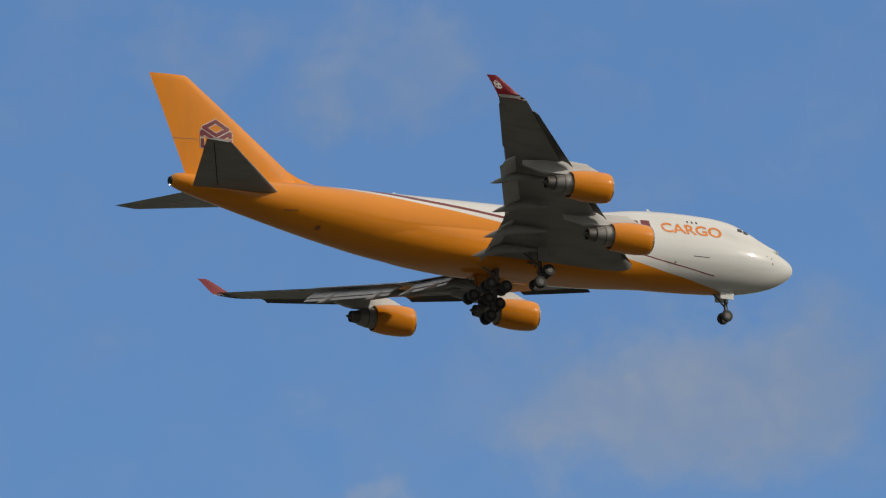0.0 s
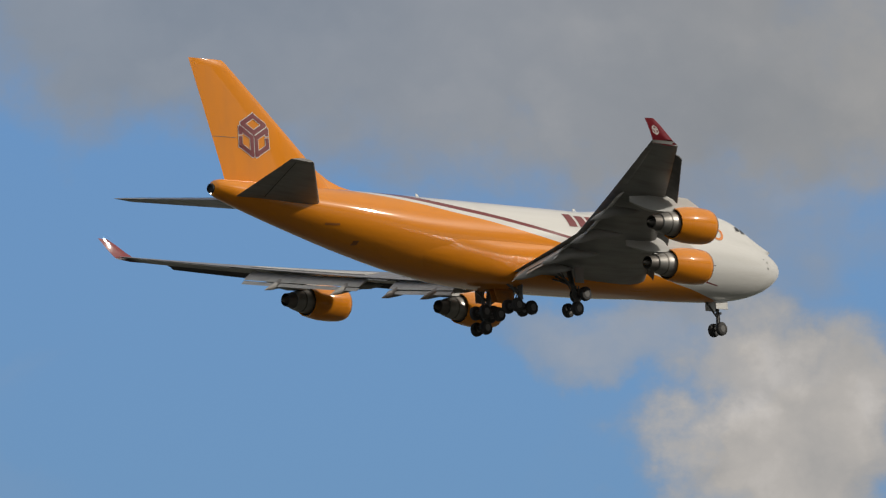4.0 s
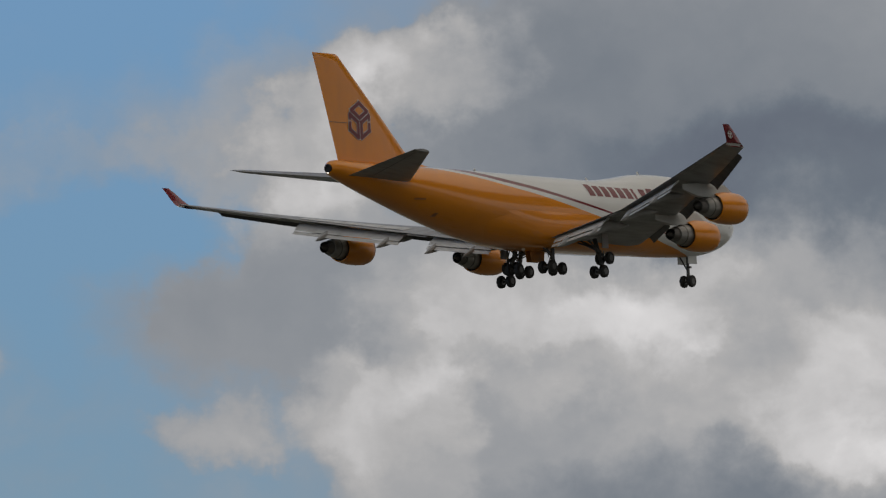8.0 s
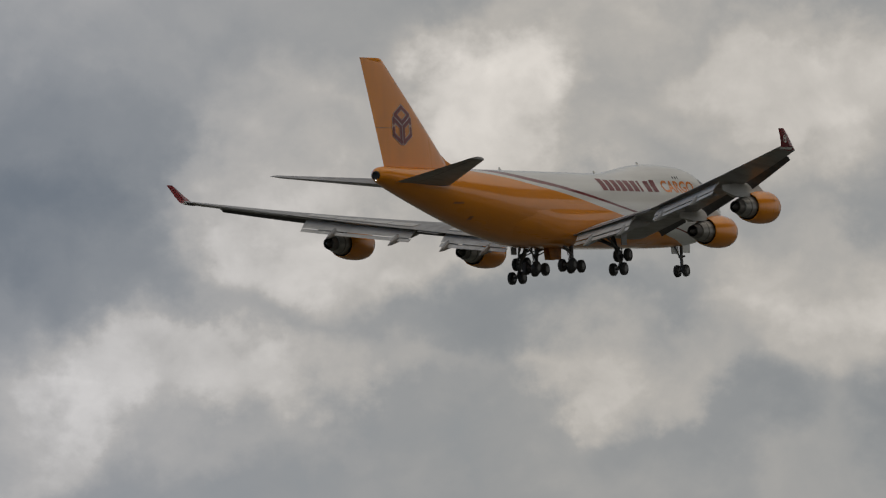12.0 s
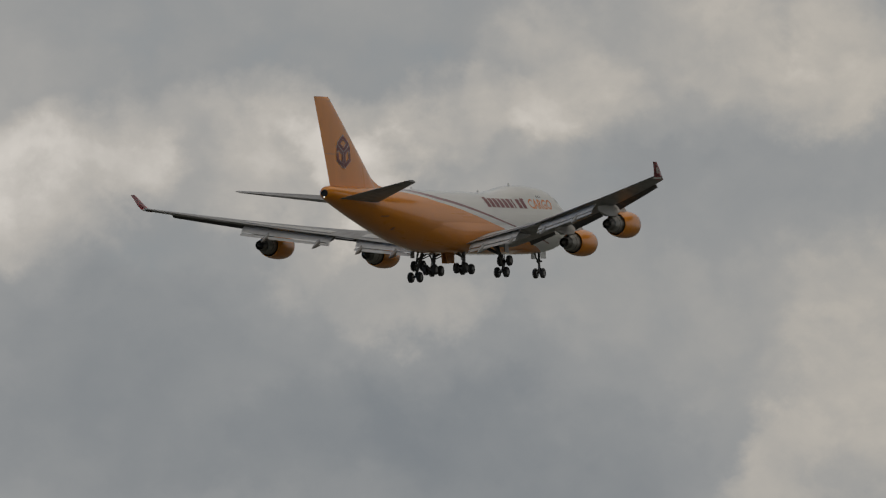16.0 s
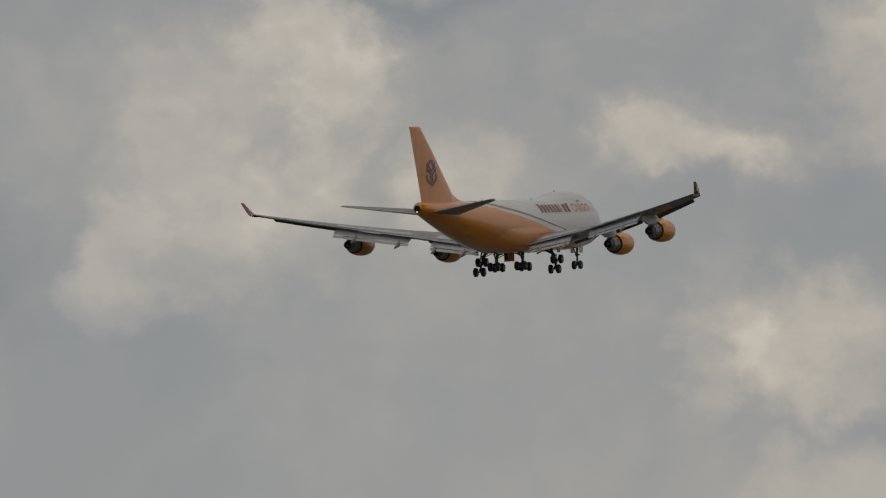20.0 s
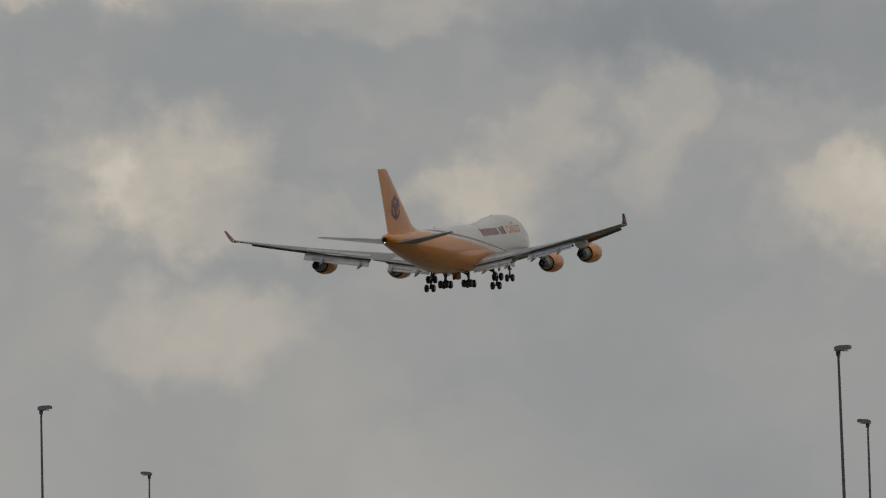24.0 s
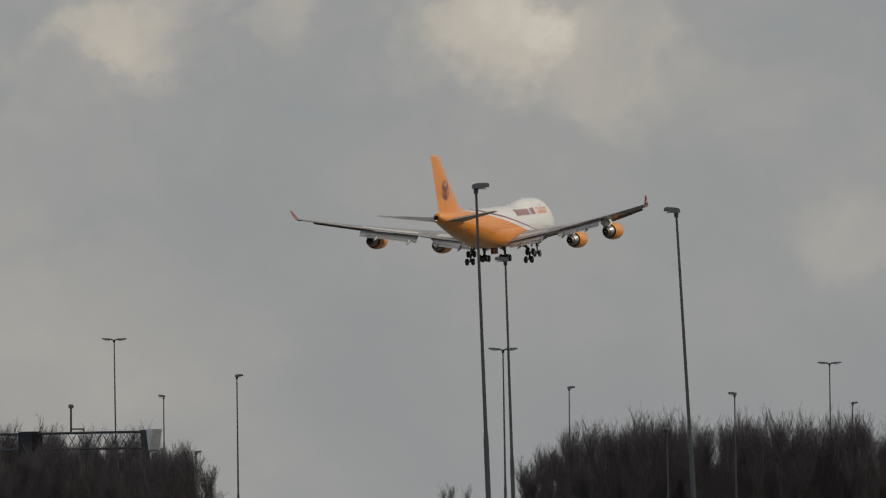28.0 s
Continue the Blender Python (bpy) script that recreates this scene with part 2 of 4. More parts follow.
DECK_F = [(-3.03, 2.24, 0.21, 0.33, 0.20, 0.20), (-4.15, 2.94, 0.33, 0.24, 0.20, 0.09), (-3.15, 3.07, 0.48, 0.18, 0.20, 0.13),
    (-2.17, 3.34, 0.50, 0.29, 0.20, 0.34), (-2.86, 2.22, 0.29, 0.26, 0.20, 0.08), (-2.17, 1.90, 0.34, 0.16, 0.20, -0.05),
    (-2.81, 1.60, 0.45, 0.17, 0.20, 0.03)]
DECK_E = [(-2.69, 2.26, 0.31, 0.29, 0.20, 0.28), (-2.54, 1.59, 0.38, 0.21, 0.20, 0.20), (-2.21, 2.04, 0.31, 0.11, 0.20, 0.08),
    (-0.63, 2.52, 0.19, 0.31, 0.20, 0.20), (-1.11, 2.38, 0.19, 0.19, 0.20, 0.16), (0.20, 2.19, 0.19, 0.26, 0.20, 0.26),
    (-0.30, 2.88, 0.91, 0.21, 0.20, -0.22), (-1.83, 2.93, 0.48, 0.14, 0.20, 0.12), (0.19, 2.15, 0.36, 0.26, 0.20, 0.13),
    (0.72, 2.03, 0.36, 0.29, 0.20, 0.18), (-1.29, 2.12, 0.41, 0.19, 0.20, 0.11), (-1.35, 2.12, 0.36, 0.12, 0.20, 0.14),
    (1.71, 1.36, 0.31, 0.19, 0.20, 0.10), (-1.32, 0.88, 0.53, 0.33, 0.20, 0.05), (0.04, 0.50, 2.15, 0.53, 0.20, -0.02)]
MASSES = [*VEILS, *CUMULUS_WEST, *CUMULUS_BLUE, *TOWERS, *DECK_A, *DECK_G, *DECK_B, *DECK_C, *DECK_D, *DECK_F, *DECK_E]
build_sky()

sun = new("sun", bpy.data.lights.new("sun", "SUN"))
sun.data.energy, sun.data.angle, sun.data.color = 2.6, radians(0.6), (1.0, 0.92, 0.80)
sun.matrix_world = look((0, 0, 0), (-math.sin(radians(SUN_AZ)) * math.cos(radians(SUN_EL)), -math.cos(radians(SUN_AZ)) * math.cos(radians(SUN_EL)), -math.sin(radians(SUN_EL))))

# ---- materials ----
def paint(name, colour, rough=0.3, metal=0.0, grime=0.12, scale=0.35, bump=0.0, coat=0.0, streak=(0.12, 1.0, 1.0), colours=None):
    """A painted or bare surface with dirt at two scales. colours: a function that gives the paint from the node tree and the place."""
    mat = bpy.data.materials.new(name)
    mat.use_nodes = True
    n = Nodes(mat.node_tree)
    place = n.add("ShaderNodeTexCoord").outputs["Object"]
    stretch = n.add("ShaderNodeMapping")
    n.put(stretch.inputs[0], place)
    stretch.inputs["Scale"].default_value = streak
    wear = n.noise(stretch.outputs[0], scale * 4, 6.0, 0.6)
    stain = n.noise(place, scale, 3.0, 0.5)
    base = colours(n, place) if colours else n.mix(0.0, colour, colour)
    dirt = n.math("ADD", n.step(wear, 0.42, 0.75, 0.0, grime), n.step(stain, 0.45, 0.8, 0.0, grime))
    base = n.mix(dirt, base, (0.09, 0.075, 0.06))
    b = n.add("ShaderNodeBsdfPrincipled")
    n.put(b.inputs["Base Color"], base)
    n.put(b.inputs["Roughness"], n.step(wear, 0.3, 0.7, max(rough - 0.06, 0.02), min(rough + 0.1, 1.0)))
    b.inputs["Metallic"].default_value = metal
    b.inputs["Coat Weight"].default_value = coat
    b.inputs["Coat Roughness"].default_value = 0.05
    b.inputs["Specular IOR Level"].default_value = 0.5 - 0.48 * coat
    if bump:
        node = n.add("ShaderNodeBump")
        node.inputs["Strength"].default_value, node.inputs["Distance"].default_value = 0.4, bump
        n.put(node.inputs["Height"], wear)
        n.put(b.inputs["Normal"], node.outputs[0])
    n.put(n.add("ShaderNodeOutputMaterial").inputs[0], b.outputs[0])
    return mat


ORANGE, WHITE, MAROON = (0.72, 0.24, 0.008), (0.68, 0.68, 0.665), (0.16, 0.016, 0.024)


def livery(n, place):
    """Orange tail and belly below a line that sweeps down to the nose gear, a maroon band above it, white elsewhere."""
    split = n.add("ShaderNodeSeparateXYZ")
    n.put(split.inputs[0], place)
    x, z = split.outputs[0], split.outputs[2]
    sweep = n.add("ShaderNodeFloatCurve")
    n.put(sweep.inputs["Value"], n.math("MULTIPLY", n.math("ADD", x, 35.0), 1.0 / 70.0, clamp=True))
    curve = sweep.mapping.curves[0]
    curve.points[0].location, curve.points[1].location = (0.0, 1.0), (1.0, 0.18)
    for at in LINE:
        curve.points.new(*at)
    sweep.mapping.update()
    line = n.math("MULTIPLY", sweep.outputs[0], 10.0)
    above = n.math("SUBTRACT", z, line)
    orange = n.step(above, 0.012, -0.012)
    low = n.step(x, -12.0, 18.0, 0.34, 0.80)
    band = n.math("MULTIPLY", n.step(above, n.math("SUBTRACT", low, 0.01), n.math("ADD", low, 0.01)),
                  n.step(above, n.math("ADD", low, n.step(x, -18.0, 26.0, 0.46, 0.10)), n.math("ADD", low, n.step(x, -18.0, 26.0, 0.44, 0.09))))
    band = n.math("MULTIPLY", band, n.math("MULTIPLY", n.step(x, 25.1, 24.7), n.step(x, -15.6, -15.4)))
    base = n.mix(band, WHITE, MAROON)
    return n.mix(orange, base, ORANGE)


# share of the length from tail to nose, height of the livery line in tenths
LINE = [(0.225, 0.905), (0.29, 0.86), (0.343, 0.815), (0.40, 0.755), (0.457, 0.70), (0.514, 0.635), (0.571, 0.565), (0.643, 0.475), (0.729, 0.375), (0.771, 0.327), (0.814, 0.285), (0.857, 0.245)]
M_LIVERY = paint("livery_paint", WHITE, 0.32, grime=0.09, scale=0.22, bump=0.07, coat=0.9, streak=(0.05, 1.0, 1.0), colours=livery)
M_ORANGE = paint("orange_paint", ORANGE, 0.32, grime=0.09, scale=0.25, bump=0.03, coat=0.9, streak=(0.6, 1.0, 0.10))
M_WHITE = paint("white_paint", WHITE, 0.3, grime=0.06, scale=0.3)
M_RED = paint("red_paint", (0.20, 0.014, 0.024), 0.35, grime=0.05, coat=0.8)
M_MAROON = paint("maroon_paint", MAROON, 0.4, grime=0.05, coat=0.25)
M_LETTER = paint("letter_orange_paint", (0.72, 0.22, 0.03), 0.32, grime=0.05, coat=0.9)
M_GREY = paint("grey_wing_paint", (0.24, 0.24, 0.243), 0.38, grime=0.25, scale=0.3, streak=(0.2, 1.2, 1.0))
M_LIGHT = paint("pale_grey_paint", (0.50, 0.50, 0.49), 0.55, grime=0.18, scale=0.4)
M_FAIRING = paint("fairing_paint", (0.30, 0.30, 0.30), 0.5, grime=0.25, scale=0.4)
M_DARK = paint("dark_grey_metal", (0.055, 0.055, 0.06), 0.45, grime=0.2)
M_METAL = paint("bare_metal", (0.31, 0.30, 0.285), 0.42, metal=0.65, grime=0.25, scale=0.8)
M_LIP = paint("polished_lip", (0.75, 0.74, 0.73), 0.2, metal=1.0, grime=0.1)
M_SOOT = paint("sooty_metal", (0.15, 0.14, 0.13), 0.5, metal=0.5, grime=0.4)
M_MARKING = paint("brown_marking", (0.33, 0.11, 0.02), 0.4, grime=0.2)
M_DOOR = paint("gear_door_paint", (0.42, 0.15, 0.01), 0.6, grime=0.35, scale=0.8)
M_BLACK = paint("black_hole", (0.012, 0.012, 0.013), 0.7, grime=0.0)
M_TYRE = paint("tyre_rubber", (0.022, 0.022, 0.023), 0.75, grime=0.3, scale=2.0)
M_STRUT = paint("gear_strut", (0.09, 0.09, 0.09), 0.4, grime=0.4, scale=1.5)
M_GLASS = paint("cockpit_glass", (0.02, 0.025, 0.03), 0.06, grime=0.0)
M_POLE = paint("galvanised_steel", (0.125, 0.126, 0.128), 0.7, metal=0.0, grime=0.14, scale=0.4)
M_LAMP = paint("lamp_housing", (0.20, 0.20, 0.20), 0.45, grime=0.3, scale=2.0)
M_LENS = paint("lamp_lens", (0.5, 0.5, 0.49), 0.2, grime=0.1)
M_GANTRY = paint("gantry_steel", (0.06, 0.06, 0.06), 0.8, metal=0.0, grime=0.3, scale=1.0)
M_PANEL = paint("gantry_panel", (0.72, 0.70, 0.66), 0.5, grime=0.25, scale=0.8)
M_SIGN = paint("sign_back", (0.02, 0.018, 0.018), 0.9, grime=0.2)
M_BARK = paint("bark", (0.16, 0.135, 0.12), 0.9, grime=0.3, scale=1.5)
M_TWIG = paint("twigs", (0.138, 0.117, 0.116), 0.9, grime=0.3, scale=0.5)
M_INSECT = paint("insect_shell", (0.42, 0.40, 0.38), 0.6, grime=0.1)
M_BIRD = paint("dark_feathers", (0.03, 0.03, 0.032), 0.7, grime=0.1)


def lamp_glow():
    mat = bpy.data.materials.new("lit_lamp")
    mat.use_nodes = True
    n = Nodes(mat.node_tree)
    e = n.add("ShaderNodeEmission")
    e.inputs[0].default_value, e.inputs[1].default_value = (1.0, 0.95, 0.85, 1.0), 4.0
    n.put(n.add("ShaderNodeOutputMaterial").inputs[0], e.outputs[0])
    return mat


M_GLOW = lamp_glow()


def grass(n, place):
    tuft = n.noise(place, 0.8, 6.0, 0.6)
    field = n.noise(place, 0.01, 4.0, 0.5)
    return n.mix(n.step(field, 0.35, 0.65), n.mix(tuft, (0.058, 0.064, 0.043), (0.092, 0.092, 0.066)), n.mix(tuft, (0.068, 0.067, 0.054), (0.104, 0.096, 0.078)))


M_GRASS = paint("winter_grass", (0.07, 0.09, 0.03), 0.95, grime=0.15, scale=0.5, bump=0.05, colours=grass)


def shade_cloud_matter():
    """Water droplets of the added shading cloud: white, letting some light pass through."""
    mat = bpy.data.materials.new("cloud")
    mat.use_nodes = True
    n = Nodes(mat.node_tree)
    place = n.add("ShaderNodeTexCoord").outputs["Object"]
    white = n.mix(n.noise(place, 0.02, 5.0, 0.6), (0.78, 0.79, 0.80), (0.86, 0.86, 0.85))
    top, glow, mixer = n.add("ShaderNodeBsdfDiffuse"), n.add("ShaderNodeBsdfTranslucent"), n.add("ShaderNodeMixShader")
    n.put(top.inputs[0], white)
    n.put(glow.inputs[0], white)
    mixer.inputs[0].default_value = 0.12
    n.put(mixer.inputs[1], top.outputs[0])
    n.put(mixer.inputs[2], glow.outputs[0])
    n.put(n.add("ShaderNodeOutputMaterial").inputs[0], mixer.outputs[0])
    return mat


M_SHADE_CLOUD = shade_cloud_matter()


# ---- building helpers ----
def part(name, bm, material, parent=None, label="", smooth=True):
    """One mesh object from a bmesh, under a thing or a part."""
    mesh = bpy.data.meshes.new(name)
    bmesh.ops.recalc_face_normals(bm, faces=bm.faces)
    bm.to_mesh(mesh)
    bm.free()
    for poly in mesh.polygons:
        poly.use_smooth = smooth
    mesh.materials.append(material)
    if smooth:
        mesh.set_sharp_from_angle(angle=radians(38))
    ob = new(name, mesh)
    ob.parent = parent
    return tagged(ob, label)


def loft(bm, rings, closed=True, caps=True):
    rows = [[bm.verts.new(p) for p in ring] for ring in rings]
    count = len(rows[0])
    for a, b in zip(rows, rows[1:]):
        for i in range(count if closed else count - 1):
            j = (i + 1) % count
            bm.faces.new((a[i], a[j], b[j], b[i]))
    if caps and closed:
        bm.faces.new(rows[0][::-1])
        bm.faces.new(rows[-1])
    return bm


def tube(bm, a, b, ra, rb=None, sides=8):
    a, b = Vector(a), Vector(b)
    rb = ra if rb is None else rb
    turn = (b - a).to_track_quat("Z", "Y").to_matrix()
    ring = [Vector((math.cos(k * 2 * math.pi / sides), math.sin(k * 2 * math.pi / sides), 0)) for k in range(sides)]
    return loft(bm, [[a + turn @ (v * ra) for v in ring], [b + turn @ (v * rb) for v in ring]])


def spin(bm, rows, axis="x", sides=32, at=(0, 0, 0)):
    """A body turned round an axis through at: rows of (way along the axis, radius)."""
    rings = []
    for d, r in rows:
        ring = []
        for k in range(sides):
            c, s = math.cos(k * 2 * math.pi / sides) * r, math.sin(k * 2 * math.pi / sides) * r
            v = {"x": (d, c, s), "y": (c, d, s), "z": (c, s, d)}[axis]
            ring.append(Vector(v) + Vector(at))
        rings.append(ring)
    return loft(bm, rings)


def box(bm, x0, x1, y0, y1, z0, z1, bevel=0.0):
    m = Matrix.Translation(((x0 + x1) / 2, (y0 + y1) / 2, (z0 + z1) / 2)) @ Matrix.Diagonal((x1 - x0, y1 - y0, z1 - z0, 1))
    made = bmesh.ops.create_cube(bm, size=1.0, matrix=m)
    if bevel:
        edges = list({e for v in made["verts"] for e in v.link_edges})
        bmesh.ops.bevel(bm, geom=edges, offset=bevel, segments=2, affect="EDGES")
    return bm


def at(s, y, z):
    """A place on the aircraft: metres aft of the nose, to its left, above its ground line."""
    return Vector((35.0 - s, y, z))


def smooth_rows(rows, steps):
    """Rows of numbers filled in with a Catmull-Rom spline."""
    rows = [np.array(r, float) for r in rows]
    out = []
    for i in range(len(rows) - 1):
        p0, p1, p2, p3 = rows[max(i - 1, 0)], rows[i], rows[i + 1], rows[min(i + 2, len(rows) - 1)]
        m1 = (p2 - p0) / max(p2[0] - p0[0], 1e-6) * (p2[0] - p1[0])
        m2 = (p3 - p1) / max(p3[0] - p1[0], 1e-6) * (p2[0] - p1[0])
        for k in range(steps):
            t = k / steps
            q = (2 * t**3 - 3 * t**2 + 1) * p1 + (t**3 - 2 * t**2 + t) * m1 + (-2 * t**3 + 3 * t**2) * p2 + (t**3 - t**2) * m2
            q[0] = p1[0] + t * (p2[0] - p1[0])
            out.append(q)
    return out + [rows[-1]]


# ---- the freighter ----
# metres aft of the nose, bottom, crown of the main tube, half width, height of the widest place, top of the upper deck
HULL_A = [(0.0, 5.40, 5.50, 0.04, 5.45, 5.50), (0.35, 4.80, 6.05, 0.62, 5.43, 6.05), (1.0, 4.25, 6.52, 1.12, 5.42, 6.52), (2.2, 3.58, 7.12, 1.72, 5.40, 7.15),
          (3.8, 3.02, 7.75, 2.28, 5.40, 7.95), (5.5, 2.64, 8.25, 2.68, 5.40, 8.95), (7.0, 2.44, 8.60, 2.92, 5.40, 9.62), (9.0, 2.26, 8.90, 3.10, 5.40, 10.02)]
HULL_B = [(12.0, 2.12, 9.10, 3.22, 5.42, 10.18), (15.0, 2.04, 9.15, 3.25, 5.42, 10.18), (18.0, 2.00, 9.15, 3.25, 5.42, 9.98), (21.0, 2.00, 9.15, 3.25, 5.42, 9.55),
          (24.0, 2.00, 9.15, 3.25, 5.42, 9.22), (27.0, 2.00, 9.15, 3.25, 5.42, 9.15), (36.0, 2.00, 9.15, 3.25, 5.42, 9.15), (43.0, 2.10, 9.15, 3.25, 5.50, 9.15)]
HULL_C = [(47.0, 2.58, 9.15, 3.18, 5.75, 9.15), (50.0, 3.16, 9.15, 3.02, 6.10, 9.15), (54.0, 4.02, 9.14, 2.68, 6.60, 9.14), (58.0, 4.98, 9.12, 2.22, 7.05, 9.12),
          (62.0, 5.98, 9.12, 1.70, 7.55, 9.12), (65.0, 6.78, 9.14, 1.30, 7.95, 9.14), (67.0, 7.36, 9.12, 0.98, 8.22, 9.12), (67.8, 7.66, 8.98, 0.72, 8.28, 8.98), (68.15, 7.86, 8.72, 0.46, 8.28, 8.72)]
HULL = smooth_rows(HULL_A + HULL_B + HULL_C, 5)
HULL_S = [r[0] for r in HULL]


def hull(s):
    return [float(np.interp(s, HULL_S, [r[k] for r in HULL])) for k in range(1, 6)]


def half_width(s, z):
    """Half the width of the fuselage at a station and a height."""
    low, crown, wide, middle, top = hull(s)
    span = (middle - low) if z < middle else (crown - middle)
    main = wide * math.sqrt(max(0.0, 1 - ((z - middle) / max(span, 0.01)) ** 2))
    upper = 0.0
    if top > crown + 0.02:
        seat = middle + 1.3
        lobe = min(wide * 0.86, 2.55)
        if z > seat:
            upper = lobe * math.sqrt(max(0.0, 1 - ((z - seat) / (top - seat)) ** 2))
    return max(main, upper)


def hull_ring(s, grow=0.0, count=30):
    low, crown, wide, middle, top = hull(s)
    side = []
    for k in range(count + 1):
        z = low + (top - low) * (1 - math.cos(math.pi * k / count)) / 2
        side.append((half_width(s, z) + (grow if 0 < k < count else 0.0), z + grow * math.cos(math.pi * (1 - k / count))))
    return [at(s, -y, z) for y, z in side] + [at(s, y, z) for y, z in side[-2:0:-1]]


def wing_foil(lead, chord, y, z, thick, twist=0.0, count=14):
    """A ring round a wing section; lead and chord in metres aft of the nose."""
    xs = [(1 - math.cos(math.pi * k / count)) / 2 for k in range(count + 1)]
    half = [5 * thick * (0.2969 * math.sqrt(x) - 0.126 * x - 0.3516 * x**2 + 0.2843 * x**3 - 0.1036 * x**4) for x in xs]
    ring = [(x, h * 1.15 + 0.02 * math.sin(math.pi * x)) for x, h in zip(xs, half)][::-1] + [(x, -h * 0.85 + 0.02 * math.sin(math.pi * x)) for x, h in zip(xs, half)][1:-1]
    out = []
    for x, h in ring:
        dx, dz = (x - 0.25) * chord, h * chord
        c, s = math.cos(radians(twist)), math.sin(radians(twist))
        out.append(at(lead + 0.25 * chord + dx * c + dz * s, y, z + dz * c - dx * s))
    return out


WING_TIP = 32.2


def wing_at(y):
    """Leading edge, trailing edge and height of the wing at a distance from the middle, with its flight bend."""
    u = (y - 3.0) / (WING_TIP - 3.0)
    lead = 19.6 + (45.3 - 19.6) * u
    trail = 35.9 + (37.6 - 35.9) * (y - 3.0) / 9.5 if y < 12.5 else 37.6 + (48.3 - 37.6) * (y - 12.5) / (WING_TIP - 12.5)
    return lead, trail, 3.2 + 3.75 * u + 1.5 * u * u


def twist_at(y):
    """Nose-up twist of the wing in degrees; bending turns the swept tip nose down."""
    u = max(0.0, (y - 3.0) / (WING_TIP - 3.0))
    return 2.0 - 4.0 * u - 4.5 * u * u


def build_wing(plane, side):
    bm = bmesh.new()
    rings = []
    for y in (1.5, 3.0, 5.0, 8.0, 10.5, 12.5, 15.0, 18.0, 21.0, 24.0, 27.0, 30.0, 31.6, 32.2):
        lead, trail, z = wing_at(y)
        u = max(0.0, (y - 3) / 29.2)
        rings.append(wing_foil(lead, trail - lead, side * y, z, 0.115 - 0.025 * u, twist_at(y)))
    wing = part("wing", loft(bm, rings), M_GREY, plane, "grey swept wing with lowered flaps")
    # winglet: leans outwards and aft
    bm = bmesh.new()
    rings = []
    for k, (dy, dz, lead, trail) in enumerate(((0.0, 0.0, 45.4, 48.3), (0.22, 0.25, 46.1, 48.55), (0.42, 0.75, 46.95, 48.95), (0.60, 1.4, 47.95, 49.45), (0.72, 1.85, 48.75, 49.85))):
        c = trail - lead
        ring = []
        for x, h in ((0, 0), (0.15, 0.05), (0.5, 0.045), (1, 0), (0.5, -0.045), (0.15, -0.05)):
            ring.append(at(lead + x * c, side * (WING_TIP + dy + h * c * (1 if k else 0.3)), 8.45 + dz + h * c * (0.2 if k else 1)))
        rings.append(ring)
    winglet = part("winglet", loft(bm, rings), M_RED, wing, "red winglet")
    bm = bmesh.new()
    loft(bm, [[at(s, side * (WING_TIP + dy + w), 8.45 + dz) for s, w in ((a, 0.0), ((a + b) / 2, 0.12), (b, 0.0), ((a + b) / 2, -0.12))] for dy, dz, a, b in ((-0.05, -0.03, 45.4, 48.3), (0.17, 0.17, 45.95, 48.5))])
    part("winglet_root", bm, M_WHITE, wing, "white band at the foot of the winglet")
    # flaps: two slotted panels behind the trailing edge, inboard and outboard
    for y0, y1, reach, drop in ((3.7, 10.2, 2.2, 30), (13.2, 22.2, 1.9, 30)):
        for gap, frac, extra in ((0.0, 0.86, 0.0), (0.80, 0.30, 4)):
            bm = bmesh.new()
            rings = []
            for y in np.linspace(y0, y1, 5):
                lead, trail, z = wing_at(y)
                z += -0.12 - 0.018 * (trail - lead)
                a = radians(drop)
                s0 = trail - 1.25 + gap * reach * math.cos(a)
                z0 = z - gap * reach * math.sin(a)
                rings.append(wing_foil(s0, reach * frac, side * y, z0, 0.11, drop + extra, 8))
            part("flap", loft(bm, rings), M_LIGHT, wing, "pale grey lowered flap panel")
    # spoilers lie on top ahead of the flaps, ailerons close the trailing edge
    def upper(y, f, lift):
        lead, trail, z = wing_at(y)
        c, u = trail - lead, (y - 3) / 29.2
        h = 5 * (0.115 - 0.025 * u) * (0.2969 * math.sqrt(f) - 0.126 * f - 0.3516 * f**2 + 0.2843 * f**3 - 0.1036 * f**4) * 1.15 + 0.02 * math.sin(math.pi * f)
        return at(lead + f * c, side * y, z + h * c - (f - 0.25) * c * math.sin(radians(twist_at(y))) + lift)

    for y0, y1 in ((4.2, 6.1), (6.2, 8.1), (8.2, 10.1), (13.4, 15.5), (15.6, 17.7), (17.8, 19.9), (20.0, 22.1)):
        bm = bmesh.new()
        loft(bm, [[upper(y, 0.72, 0.02), upper(y, 0.90, 0.02), upper(y, 0.90, 0.07), upper(y, 0.72, 0.05)] for y in (y0, y1)])
        part("spoiler", bm, M_LIGHT, wing, "pale grey spoiler panel", smooth=False)
    for y0, y1 in ((10.6, 12.6), (23.4, 30.6)):
        bm = bmesh.new()
        rings = []
        for y in np.linspace(y0, y1, 4):
            lead, trail, z = wing_at(y)
            c, u = trail - lead, (y - 3) / 29.2
            rings.append(wing_foil(trail - 0.2 * c, 0.22 * c, side * y, z - 0.6 * c * math.sin(radians(twist_at(y))), 0.13, twist_at(y) + 6.0, 6))
        part("aileron", loft(bm, rings), M_GREY, wing, "grey aileron")
